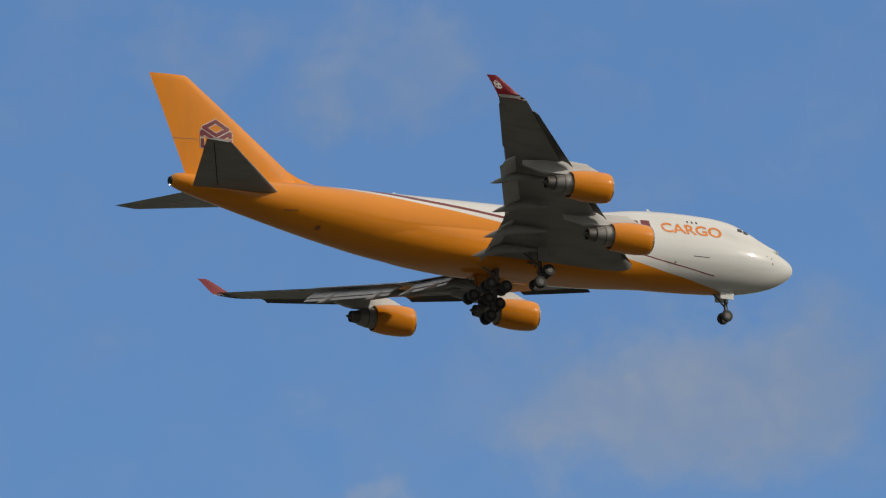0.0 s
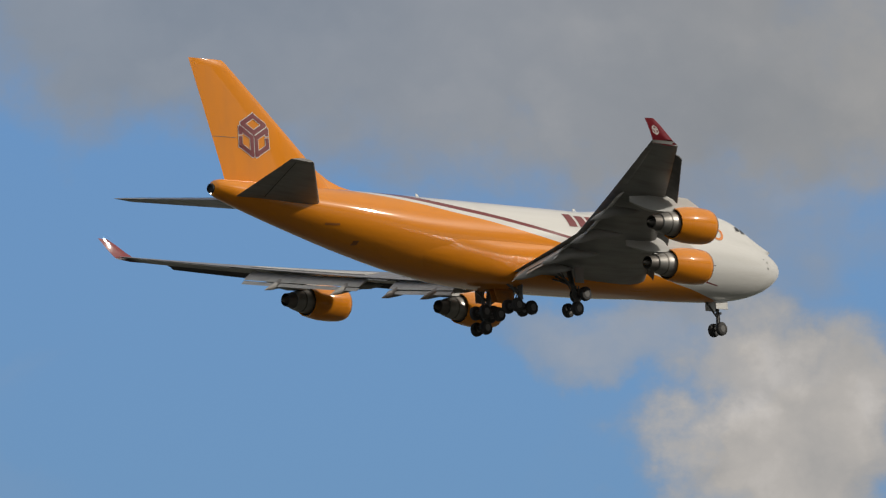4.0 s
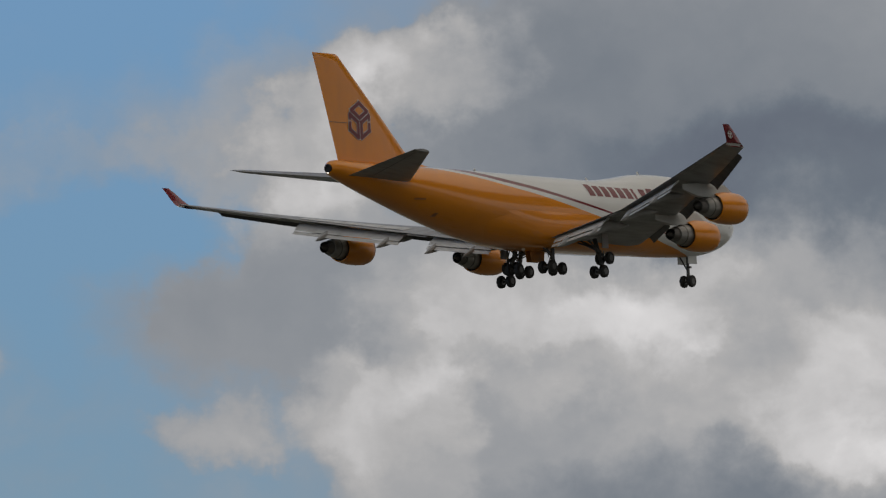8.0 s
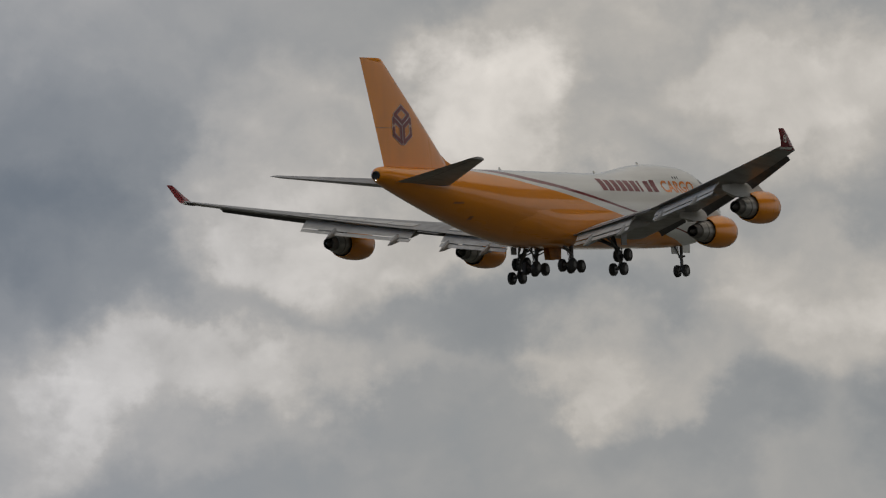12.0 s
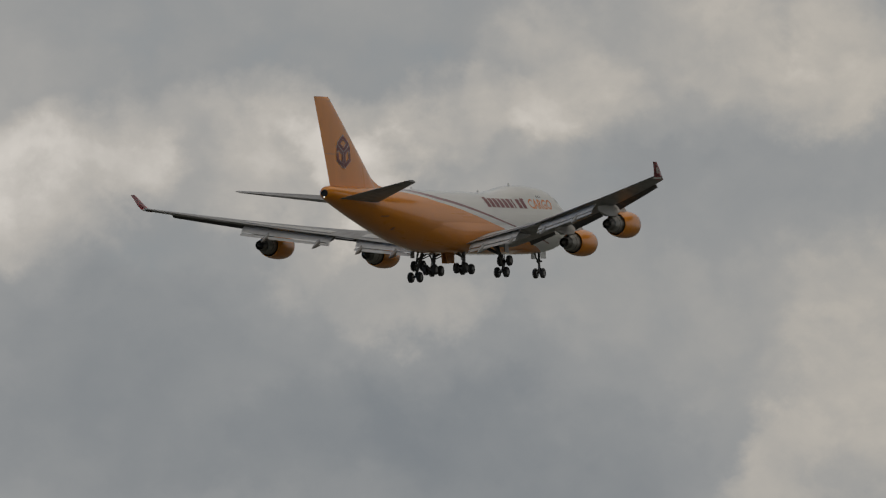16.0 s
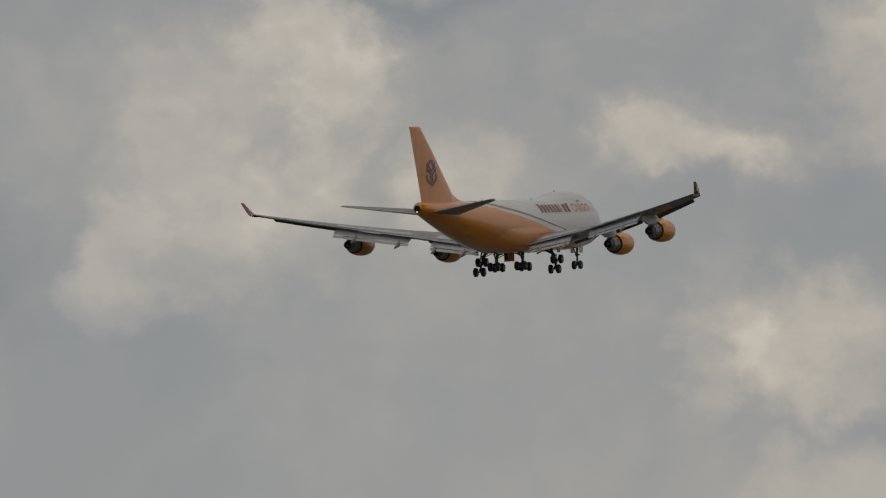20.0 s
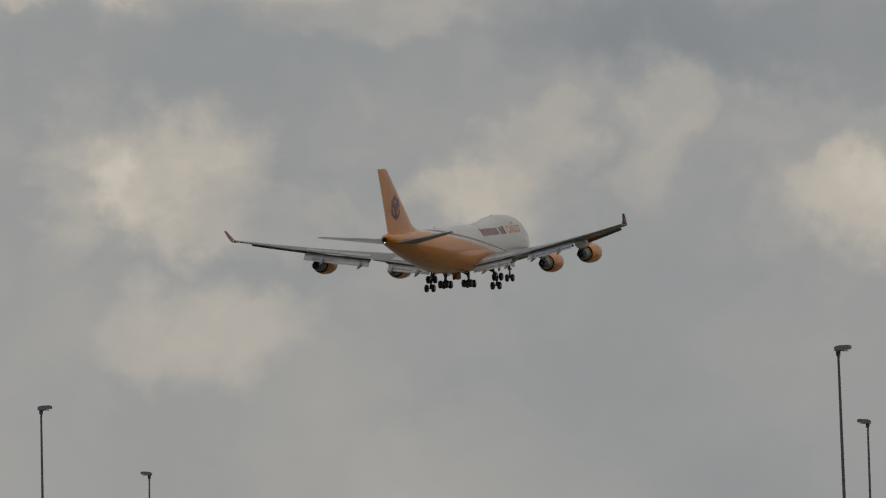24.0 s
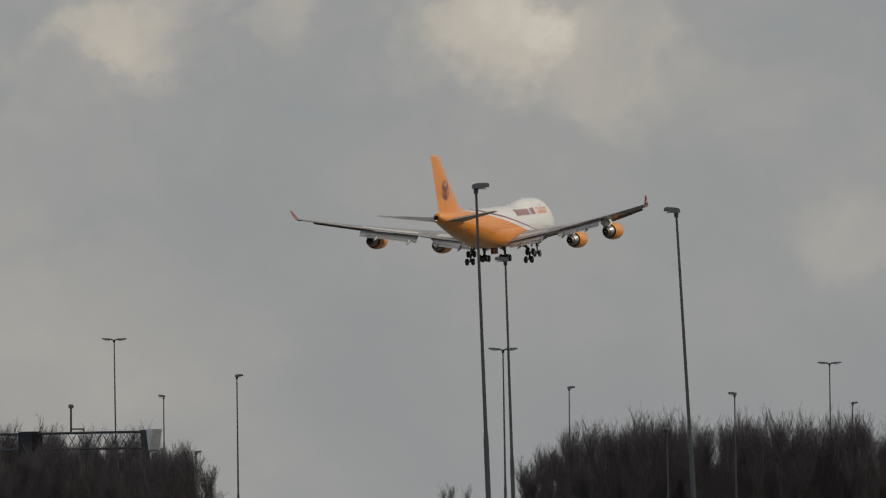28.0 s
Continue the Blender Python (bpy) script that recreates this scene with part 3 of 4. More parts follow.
    # flap track fairings
    for y, size in ((5.6, 1.15), (9.6, 1.1), (14.4, 1.0), (19.6, 0.95)):
        lead, trail, z = wing_at(y)
        bm = bmesh.new()
        rings = []
        for t, w in ((0.0, 0.05), (0.08, 0.35), (0.25, 0.75), (0.5, 1.0), (0.7, 0.95), (0.88, 0.55), (1.0, 0.06)):
            s = trail - 4.6 * size + t * 6.5 * size
            droop = 0.5 + 0.15 * math.sin(math.pi * t) + max(0.0, t - 0.55) * 2.7
            ring = [at(s, side * y + 0.30 * size * w * math.cos(q * math.pi / 6), z - droop * size + 0.44 * size * w * math.sin(q * math.pi / 6)) for q in range(12)]
            rings.append(ring)
        part("flap_fairing", loft(bm, rings), M_FAIRING, wing, "grey canoe-shaped flap fairing")
    # leading edge flaps hang below the nose of the wing
    for y0, y1 in ((4.6, 9.8), (13.4, 19.2), (22.6, 26.58), (26.58, 30.6)):
        bm = bmesh.new()
        rings = []
        for y in np.linspace(y0, y1, 5):
            lead, trail, z = wing_at(y)
            c = 0.105 * (trail - lead) + 0.25
            pts = [(0.12, -0.18), (-0.25, -0.28), (-0.65, -0.55), (-0.92, -0.98), (-0.86, -1.02), (-0.60, -0.66), (-0.22, -0.40), (0.12, -0.28)]
            reach, gap, drop = (1.9, 0.42, 0.95) if y0 > 22 else (1.0, -0.1, 0.7) if y0 > 12 else (0.5, 0.2, 0.4)
            rings.append([at(lead + gap + px * c * reach, side * y, z + 0.12 + pz * c * drop) for px, pz in pts])
        part("leading_edge_flap", loft(bm, rings), M_DARK, wing, "dark drooped leading edge flap")
    if side < 0:
        emblem(winglet)
    return wing


def ribbon(bm, pts, width, place):
    """A flat band along points of a flat figure, laid on a surface by place(u, v)."""
    for (u0, v0), (u1, v1) in zip(pts, pts[1:]):
        d = Vector((u1 - u0, v1 - v0))
        n = Vector((-d.y, d.x)).normalized() * width / 2
        e = d.normalized() * width * 0.45
        quad = [(u0 - e.x + n.x, v0 - e.y + n.y), (u0 - e.x - n.x, v0 - e.y - n.y), (u1 + e.x - n.x, v1 + e.y - n.y), (u1 + e.x + n.x, v1 + e.y + n.y)]
        bm.faces.new([bm.verts.new(place(*q)) for q in quad])


# strokes of the six-sided mark: three frames like the faces of a box, the two lower ones open at the sides
MARK = [[(0.0, 0.86), (0.62, 0.5), (0.0, 0.14), (-0.62, 0.5), (0.0, 0.86)],
        [(-0.74, 0.12), (-0.74, 0.29), (-0.12, -0.07), (-0.12, -0.79), (-0.74, -0.43), (-0.74, -0.14)],
        [(0.74, 0.12), (0.74, 0.29), (0.12, -0.07), (0.12, -0.79), (0.74, -0.43), (0.74, -0.14)]]


def emblem(winglet):
    """The small white mark on the outer face of the winglet."""
    def place(u, v):
        z = 9.33 + 0.40 * v
        return at(48.75 - 0.42 * u + (z - 9.35) * 0.75, -(WING_TIP + 0.30 + (z - 8.8) * 0.30 + 0.34), z)
    bm = bmesh.new()
    for stroke in MARK:
        ribbon(bm, stroke, 0.22, place)
    part("emblem", bm, M_WHITE, winglet, "small white mark", smooth=False)


def build_engine(plane, y, s0, z0):
    """A turbofan: orange fan cowl, bare metal core, pylon up to the wing."""
    bm = bmesh.new()
    rows = [(0.35, 1.14), (0.1, 1.20), (0.0, 1.30), (0.12, 1.41), (0.6, 1.49), (1.6, 1.54), (2.8, 1.50), (3.7, 1.38), (4.25, 1.27), (4.25, 1.20), (3.2, 1.16)]
    rings = []
    for d, r in rows:
        rings.append([at(s0 + d, y + r * math.cos(k * math.pi / 20), z0 + r * math.sin(k * math.pi / 20) * 1.02) for k in range(40)])
    engine = part("engine", loft(bm, rings, caps=False), M_ORANGE, plane, "turbofan with an orange fan cowl and bare metal core")

    def body(name, rows, mat, label=""):
        bm = bmesh.new()
        loft(bm, [[at(s0 + d, y + r * math.cos(k * math.pi / 16), z0 + r * math.sin(k * math.pi / 16)) for k in range(32)] for d, r in rows])
        return part(name, bm, mat, engine, label)

    body("inlet_lip", [(-0.03, 1.28), (-0.05, 1.32), (0.0, 1.38), (0.14, 1.435), (0.15, 1.40), (0.1, 1.26), (0.0, 1.26)], M_LIP, "polished inlet lip")
    body("fan_disc", [(0.9, 0.02), (1.0, 0.35), (1.25, 0.42), (1.3, 1.15), (1.5, 1.15), (1.5, 0.5)], M_BLACK)
    body("fan_duct", [(3.0, 1.18), (4.0, 1.195), (4.05, 1.04), (3.0, 1.04)], M_BLACK, "dark ring of the fan outlet")
    body("core_cowl", [(3.2, 1.06), (4.3, 1.05), (4.9, 0.98), (5.5, 0.86), (5.9, 0.76), (5.91, 0.70), (3.4, 0.7)], M_METAL, "bare metal core cowl")
    body("cowl_band", [(5.0, 0.972), (5.0, 0.978), (5.12, 0.952), (5.12, 0.945)], M_SOOT, "dark band round the core")
    body("nozzle", [(5.7, 0.66), (5.95, 0.67), (6.75, 0.56), (6.77, 0.52), (5.9, 0.5)], M_SOOT, "heat-stained exhaust nozzle")
    body("plug", [(6.0, 0.36), (6.6, 0.32), (7.1, 0.12), (7.25, 0.02)], M_SOOT)
    # strake on the cowl and the pylon
    bm = bmesh.new()
    lead, trail, zw = wing_at(abs(y))
    rings = []
    for s, low, high, w in ((s0 + 0.9, z0 + 1.4, z0 + 1.6, 0.06), (s0 + 2.4, z0 + 1.3, z0 + 2.2, 0.28), (lead - 0.3, z0 + 0.95, zw + 0.05, 0.34), (lead + 1.6, z0 + 0.9, zw, 0.34), (s0 + 7.2, z0 + 1.0, zw - 0.1, 0.24), (s0 + 9.2, zw - 0.75, zw - 0.25, 0.05)):
        high = max(high, low + 0.1)
        rings.append([at(s, y - w, low), at(s, y + w, low), at(s, y + w * 0.9, high), at(s, y - w * 0.9, high)])
    part("pylon", loft(bm, rings), M_LIGHT, engine, "pale grey pylon")
    return engine


def build_wheel(bogie, x, y, z, radius=0.62, wide=0.46):
    bm = bmesh.new()
    h = wide / 2
    spin(bm, [(-h, radius * 0.55), (-h, radius * 0.86), (-h * 0.75, radius * 0.97), (-h * 0.3, radius), (h * 0.3, radius), (h * 0.75, radius * 0.97), (h, radius * 0.86), (h, radius * 0.55)], "y", 24)
    wheel = part("wheel", bm, M_TYRE, bogie, "black tyre on a grey hub")
    wheel.location = (x, y, z)
    return wheel


def hub_into(bm, x, y, z, radius, wide):
    spin(bm, [(-wide, radius * 0.2), (-wide, radius * 0.5), (wide, radius * 0.5), (wide, radius * 0.2)], "y", 16, (x, y, z))


def build_main_gear(plane, s, y, top, z, tilt, lean):
    """Leg, braces and a bogie with four wheels; tilt in degrees, front wheels up."""
    pivot = at(s, y, z)
    bm = bmesh.new()
    tube(bm, at(s - 0.3, y * lean, top), pivot, 0.24, 0.17, 12)
    tube(bm, at(s + 1.5, y * lean, top), at(s, y, z + 1.1), 0.10, 0.10)
    tube(bm, at(s - 0.2, y * lean * 0.55, top), at(s, y, z + 1.3), 0.11, 0.10)
    tube(bm, at(s - 0.4, y, z + 0.7), at(s - 0.35, y, z + 1.4), 0.06, 0.06)
    # side stay, jury strut, torque links and the truck positioner
    inner = y * (0.30 if abs(y) > 3 else 0.12)
    tube(bm, at(s + 0.1, inner, top - 0.05), at(s + 0.05, y * 0.97, z + 1.5), 0.085, 0.075)
    tube(bm, at(s - 1.1, inner, top - 0.05), at(s - 0.1, y * 0.98, z + 1.2), 0.07, 0.06)
    tube(bm, at(s + 0.75, y * lean, top), at(s + 0.5, y * 0.98, z + 1.0), 0.05, 0.05)
    tube(bm, at(s + 0.18, y, z + 1.15), at(s + 0.55, y, z + 0.62), 0.06, 0.05)
    tube(bm, at(s + 0.55, y, z + 0.62), at(s + 0.2, y, z + 0.15), 0.06, 0.05)
    t = radians(tilt)
    for dx in (-0.85, 0.85):
        c = pivot + Vector((dx * math.cos(t), 0, dx * math.sin(t)))
        tube(bm, pivot, c, 0.16, 0.14, 10)
        tube(bm, c + Vector((0, -0.75, 0)), c + Vector((0, 0.75, 0)), 0.10, 0.10, 10)
        for dy in (-0.56, 0.56):
            hub_into(bm, c.x, c.y + dy, c.z, 0.6, 0.25)
    gear = part("main_gear", bm, M_STRUT, plane, "main landing gear leg with a four-wheel bogie")
    for dx in (-0.85, 0.85):
        for dy in (-0.56, 0.56):
            build_wheel(gear, pivot.x + dx * math.cos(t), pivot.y + dy, pivot.z + dx * math.sin(t))
    bm = bmesh.new()
    side = 1 if y > 0 else -1
    if abs(y) > 3:
        box(bm, pivot.x - 0.55, pivot.x + 0.55, y + side * 0.45, y + side * 0.52, z + 1.6, top + 0.1, 0.02)
    else:
        loft(bm, [[(pivot.x + a, side * 0.34 + c, z + 0.72), (pivot.x + b, side * 0.34 + c, z + 0.72), (pivot.x + b + 0.4, side * 0.22 + c, top), (pivot.x + a - 0.4, side * 0.22 + c, top)] for c, a, b in ((-0.04, -1.0, 0.9), (0.04, -1.0, 0.9))])
    part("gear_door", bm, M_GREY if abs(y) > 3 else M_DOOR, gear, "open gear door")
    return gear


def build_nose_gear(plane):
    s, z = 7.9, -0.05
    bm = bmesh.new()
    tube(bm, at(s - 0.2, 0, 2.5), at(s, 0, z), 0.17, 0.12, 12)
    tube(bm, at(s + 1.3, 0, 2.4), at(s - 0.05, 0, 1.0), 0.09, 0.08)
    tube(bm, at(s - 0.35, 0, 0.5), at(s - 0.3, 0, 1.3), 0.06, 0.06)
    tube(bm, at(s, -0.6, z), at(s, 0.6, z), 0.09, 0.09)
    box(bm, 35 - s + 0.12, 35 - s + 0.3, -0.35, 0.35, 1.25, 1.45, 0.03)
    for y in (-0.46, 0.46):
        hub_into(bm, 35 - s, y, z, 0.58, 0.21)
    gear = part("nose_gear", bm, M_STRUT, plane, "nose landing gear leg with two wheels")
    for y in (-0.46, 0.46):
        build_wheel(gear, 35 - s, y, z, 0.6, 0.4)
    for side in (-1, 1):
        bm = bmesh.new()
        box(bm, 35 - s - 0.7, 35 - s + 0.8, side * 0.62 - 0.03, side * 0.62 + 0.03, 1.65, 2.5, 0.02)
        part("gear_door", bm, M_WHITE, gear, "white gear door")
    return gear


def on_hull(s, z, lift=0.012):
    """A place on the skin of the right side of the fuselage."""
    return at(s, -(half_width(s, z) + lift), z)


def lettering(name, text, mat, parent, s_nose, s_tail, z0, height, label):
    """Letters wrapped onto the right side, read from tail to nose."""
    curve = bpy.data.curves.new(name, "FONT")
    curve.body, curve.size, curve.resolution_u, curve.offset = text, 1.0, 3, 0.022
    tmp = new(name, curve)
    mesh = bpy.data.meshes.new_from_object(tmp.evaluated_get(bpy.context.evaluated_depsgraph_get()))
    bpy.data.objects.remove(tmp)
    bm = bmesh.new()
    bm.from_mesh(mesh)
    for _ in range(2):
        bmesh.ops.subdivide_edges(bm, edges=[e for e in bm.edges if e.calc_length() > 0.12], cuts=1, use_grid_fill=False)
    bmesh.ops.triangulate(bm, faces=bm.faces)
    x0, x1 = min(v.co.x for v in bm.verts), max(v.co.x for v in bm.verts)
    y0, y1 = min(v.co.y for v in bm.verts), max(v.co.y for v in bm.verts)
    for v in bm.verts:
        s = s_tail + (s_nose - s_tail) * (v.co.x - x0) / (x1 - x0)
        v.co = on_hull(s, z0 + height * (v.co.y - y0) / (y1 - y0), 0.03)
    return part(name, bm, mat, parent, label, smooth=False)


def patch(bm, s0, s1, z0, z1, lift=0.02, slant=0.0, steps=4):
    """A panel on the right skin between two stations and two heights."""
    rows = []
    for i in range(steps + 1):
        z = z0 + (z1 - z0) * i / steps
        rows.append([bm.verts.new(on_hull(s0 + (s1 - s0) * k / steps - slant * (z - z0), z, lift)) for k in range(steps + 1)])
    for a, b in zip(rows, rows[1:]):
        for k in range(steps):
            bm.faces.new((a[k], a[k + 1], b[k + 1], b[k]))
    return bm


def build_plane():
    plane = tagged(new("cargo_airplane"), "orange and white four-engined cargo jet flying with landing gear down", "airplane")
    bm = bmesh.new()
    rings = [hull_ring(r[0]) for r in HULL[1:]]
    loft(bm, rings)
    part("fuselage", bm, M_LIVERY, plane, "fuselage in white over orange with a maroon band")
    # wing to body fairing
    bm = bmesh.new()
    rings = []
    for s, deep, square, swell in smooth_rows([(15.5, -0.10, 2.0, -0.10), (18.5, 0.02, 2.15, -0.02), (22.0, 0.12, 2.8, 0.06), (26.0, 0.17, 3.3, 0.12), (33.0, 0.20, 3.5, 0.22), (37.0, 0.18, 3.3, 0.24), (40.0, 0.12, 2.7, 0.14), (43.0, 0.03, 2.2, 0.0), (46.0, -0.14, 2.0, -0.16)], 3):
        low, shoulder = hull(s)[0] - deep, 4.75
        wide = half_width(s, shoulder) + swell
        ring = [(math.sin(q) ** (2 / square) * wide, shoulder - (shoulder - low) * math.cos(q) ** (2 / square)) for q in np.linspace(0.0, math.pi / 2, 15)]
        # the upper edge runs back into the skin
        ring += [(half_width(s, shoulder + 0.35) + min(swell, 0.0) + 0.3 * max(swell, 0.0), shoulder + 0.35), (half_width(s, shoulder + 0.7) - 0.06, shoulder + 0.7)]
        rings.append([at(s, -y, z) for y, z in ring[::-1]] + [at(s, y, z) for y, z in ring[1:]])
    part("belly_fairing", loft(bm, rings), M_LIVERY, plane, "orange belly fairing")
    # tail cone outlet
    bm = bmesh.new()
    spin(bm, [(-32.9, 0.44), (-33.30, 0.40), (-33.33, 0.31), (-33.24, 0.27), (-33.2, 0.02)], "x", 20, (0, 0, 8.26))
    part("exhaust_outlet", bm, M_BLACK, plane, "black auxiliary exhaust outlet")
    bm = bmesh.new()
    spin(bm, [(-33.2, 0.02), (-33.26, 0.05), (-33.32, 0.04), (-33.34, 0.01)], "x", 10, (0, 0, 7.82))
    part("tail_light", bm, M_GLOW, plane, "small lit white tail light")
    # fin
    bm = bmesh.new()
    rings = []
    for z, lead, trail, w in ((8.5, 52.6, 66.3, 0.62), (9.3, 54.3, 66.6, 0.58), (10.3, 55.3, 66.9, 0.52), (13.0, 58.45, 67.8, 0.44), (16.0, 62.0, 68.8, 0.34), (18.6, 65.15, 69.7, 0.25), (19.1, 65.75, 69.88, 0.2), (19.27, 66.1, 69.94, 0.12)):
        c = trail - lead
        xs = [(1 - math.cos(math.pi * k / 10)) / 2 for k in range(11)]
        h = [w * 4.2 * (0.2969 * math.sqrt(x) - 0.126 * x - 0.3516 * x**2 + 0.2843 * x**3 - 0.1036 * x**4) * 2 for x in xs]
        rings.append([at(lead + c * x, -y, z) for x, y in zip(xs, h)] + [at(lead + c * x, y, z) for x, y in list(zip(xs, h))[-2:0:-1]])
    fin = part("fin", loft(bm, rings), M_ORANGE, plane, "tall orange tail fin")
    # dorsal fillet
    bm = bmesh.new()
    rings = []
    for s, high, w in ((50.4, 9.12, 0.05), (51.8, 9.22, 0.22), (53.0, 9.42, 0.34), (54.3, 9.85, 0.36), (55.6, 10.55, 0.30), (56.5, 11.1, 0.2)):
        rings.append([at(s, -w, 8.6), at(s, -w * 0.55, 8.6 + (high - 8.6) * 0.6), at(s, 0, high), at(s, w * 0.55, 8.6 + (high - 8.6) * 0.6), at(s, w, 8.6)])
    part("dorsal_fillet", loft(bm, rings), M_ORANGE, fin)

    def on_fin(s, z, lift=0.03):
        lead = 54.3 + (z - 9.3) * (65.15 - 54.3) / 9.3
        trail = 66.6 + (z - 9.3) * 3.1 / 9.3
        w = 0.58 + (z - 9.3) * (0.25 - 0.58) / 9.3
        x = min(max((s - lead) / (trail - lead), 0.0), 1.0)
        y = w * 8.4 * (0.2969 * math.sqrt(x) - 0.126 * x - 0.3516 * x**2 + 0.2843 * x**3 - 0.1036 * x**4)
        return at(s, -(y + lift), z)

    for wide, lift, mat, name, label in ((0.25, 0.02, M_WHITE, "emblem_edge", "thin white edge of the mark"), (0.195, 0.035, M_MAROON, "emblem", "maroon six-sided mark")):
        bm = bmesh.new()
        for stroke in MARK:
            fine = []
            for a, b in zip(stroke, stroke[1:]):
                fine += [(a[0] + (b[0] - a[0]) * k / 4, a[1] + (b[1] - a[1]) * k / 4) for k in range(4)]
            fine.append(stroke[-1])
            ribbon(bm, fine, wide, lambda u, v: on_fin(MARK_AT[0] - MARK_AT[2] * u, MARK_AT[1] + MARK_AT[2] * v, lift))
        part(name, bm, mat, fin, label, smooth=False)
    # rudder hinge and the gap between its halves
    bm = bmesh.new()
    pts = [(65.0 + 2.7 * k / 8, 12.75) for k in range(9)]
    for p, q in zip(pts, pts[1:]):
        bm.faces.new([bm.verts.new(on_fin(s, z, 0.02)) for s, z in ((p[0], p[1] - 0.02), (p[0], p[1] + 0.02), (q[0], q[1] + 0.02), (q[0], q[1] - 0.02))])
    part("rudder_gap", bm, M_SOOT, fin, "dark rudder hinge line", smooth=False)
    # tailplanes
    for side in (-1, 1):
        bm = bmesh.new()
        rings = []
        for u in (-0.08, 0.0, 0.25, 0.5, 0.75, 0.97, 1.0):
            y = 1.7 + 9.05 * u
            lead = 57.2 + (66.6 - 57.2) * u + (0.15 if u == 1.0 else 0)
            trail = 66.5 + (69.2 - 66.5) * u
            rings.append(wing_foil(lead, trail - lead, side * y, 7.45 + 1.5 * u, 0.095, -2.0))
        tail = part("tailplane", loft(bm, rings), M_GREY, plane, "grey tailplane")
        for z_off in (-1, 1):
            bm = bmesh.new()
            quad = []
            for u in (0.06, 0.94):
                y = 1.7 + 9.05 * u
                lead, trail = 57.2 + 9.4 * u, 66.5 + 2.7 * u
                s = lead + 0.72 * (trail - lead)
                z = 7.45 + 1.5 * u + z_off * 0.033 * (trail - lead) + 0.02 * (trail - lead) * 0.8 + 0.42 * (trail - lead) * math.sin(radians(2))
                quad.append((s, y, z + z_off * 0.03))
            (s0, y0, z0), (s1, y1, z1) = quad
            bm.faces.new([bm.verts.new(v) for v in (at(s0 - 0.05, side * y0, z0), at(s1 - 0.05, side * y1, z1), at(s1 + 0.05, side * y1, z1), at(s0 + 0.05, side * y0, z0))])
            part("elevator_gap", bm, M_BLACK, tail, "dark elevator hinge line", smooth=False)
    for side in (-1, 1):
        build_wing(plane, side)
        build_engine(plane, side * ENGINES[0][0], ENGINES[0][1], ENGINES[0][2])
        build_engine(plane, side * ENGINES[1][0], ENGINES[1][1], ENGINES[1][2])
        build_main_gear(plane, 30.9, side * 5.5, 3.0, 0.12, 52, 0.82)
        build_main_gear(plane, 34.2, side * 1.95, 2.1, 0.02, -5, 0.95)
    build_nose_gear(plane)
    # flight deck and upper deck windows
    for k in (1, 2):
        bm = bmesh.new()
        patch(bm, 5.0 + k * 0.70, 5.62 + k * 0.70, 7.98 + 0.17 * k, 8.46 + 0.15 * k, 0.03, 0.25)
        part("cockpit_window", bm, M_GLASS, plane, "dark cockpit window", smooth=False)
    for k in range(3):
        bm = bmesh.new()
        patch(bm, 11.5 + k * 0.5, 11.68 + k * 0.5, 8.66, 8.92, 0.02)
        part("upper_deck_window", bm, M_GLASS, plane, "small dark window", smooth=False)
    # small marks on the skin: sensors by the nose, a panel edge, stains below the stripe
    for s0, s1, z0, z1 in ((3.30, 3.46, 5.72, 5.86), (3.22, 3.38, 5.20, 5.36), (3.9, 4.02, 5.95, 6.05), (14.6, 14.75, 4.02, 4.2), (15.3, 15.42, 3.95, 4.1)):
        bm = bmesh.new()
        patch(bm, s0, s1, z0, z1, 0.02)
        part("sensor", bm, M_DARK, plane, "small dark sensor", smooth=False)
    bm = bmesh.new()
    patch(bm, 10.9, 12.7, 4.86, 4.93, 0.015)
    part("panel_edge", bm, M_DARK, plane, "thin dark edge of a panel", smooth=False)
    bm = bmesh.new()
    patch(bm, 55.5, 57.0, 5.62, 5.80, 0.02)
    part("registration_bar", bm, M_MARKING, plane, "small dark marking bar", smooth=False)
    bm = bmesh.new()
    patch(bm, 53.0, 53.5, 4.2, 4.52, 0.02)
    part("vent", bm, M_MARKING, plane, "dark outflow vent", smooth=False)
    for s, z in ((43.0, 3.55), (43.5, 3.55), (44.0, 3.55)):
        bm = bmesh.new()
        patch(bm, s, s + 0.3, z, z + 0.22, 0.02)
        part("decal", bm, M_LIGHT, plane, "small pale decal", smooth=False)
    for s, h in ((24.5, 0.22), (43.5, 0.28), (15.5, 0.28)):
        bm = bmesh.new()
        top = hull(s)[4]
        loft(bm, [[at(s, -0.04, top - 0.05), at(s + 0.5, -0.04, top - 0.05), at(s + 0.5, 0.04, top - 0.05), at(s, 0.04, top - 0.05)], [at(s + 0.3, -0.02, top + h), at(s + 0.5, -0.02, top + h), at(s + 0.5, 0.02, top + h), at(s + 0.3, 0.02, top + h)]])
        part("antenna", bm, M_WHITE, plane, "white blade antenna", smooth=False)
    # the airline's name as plain maroon blocks, then the word for freight
    n = 9
    for k in range(n):
        step = (NAME[1] - NAME[0]) / n
        big = 0.12 if k in (0, n - 1) else 0.0
        s = NAME[1] - k * step
        bm = bmesh.new()
        w, z0, z1 = step * 0.74, NAME[2], NAME[2] + NAME[3] + big
        patch(bm, s - w * (0.45 if k == 6 else 1.0), s, z0, z1, 0.03)
        part("name_block", bm, M_MAROON, plane, "maroon block in a row of lettering", smooth=False)
    lettering("lettering", "CARGO", M_LETTER, plane, WORD[0], WORD[1], WORD[2], WORD[3], "orange lettering")
    return plane


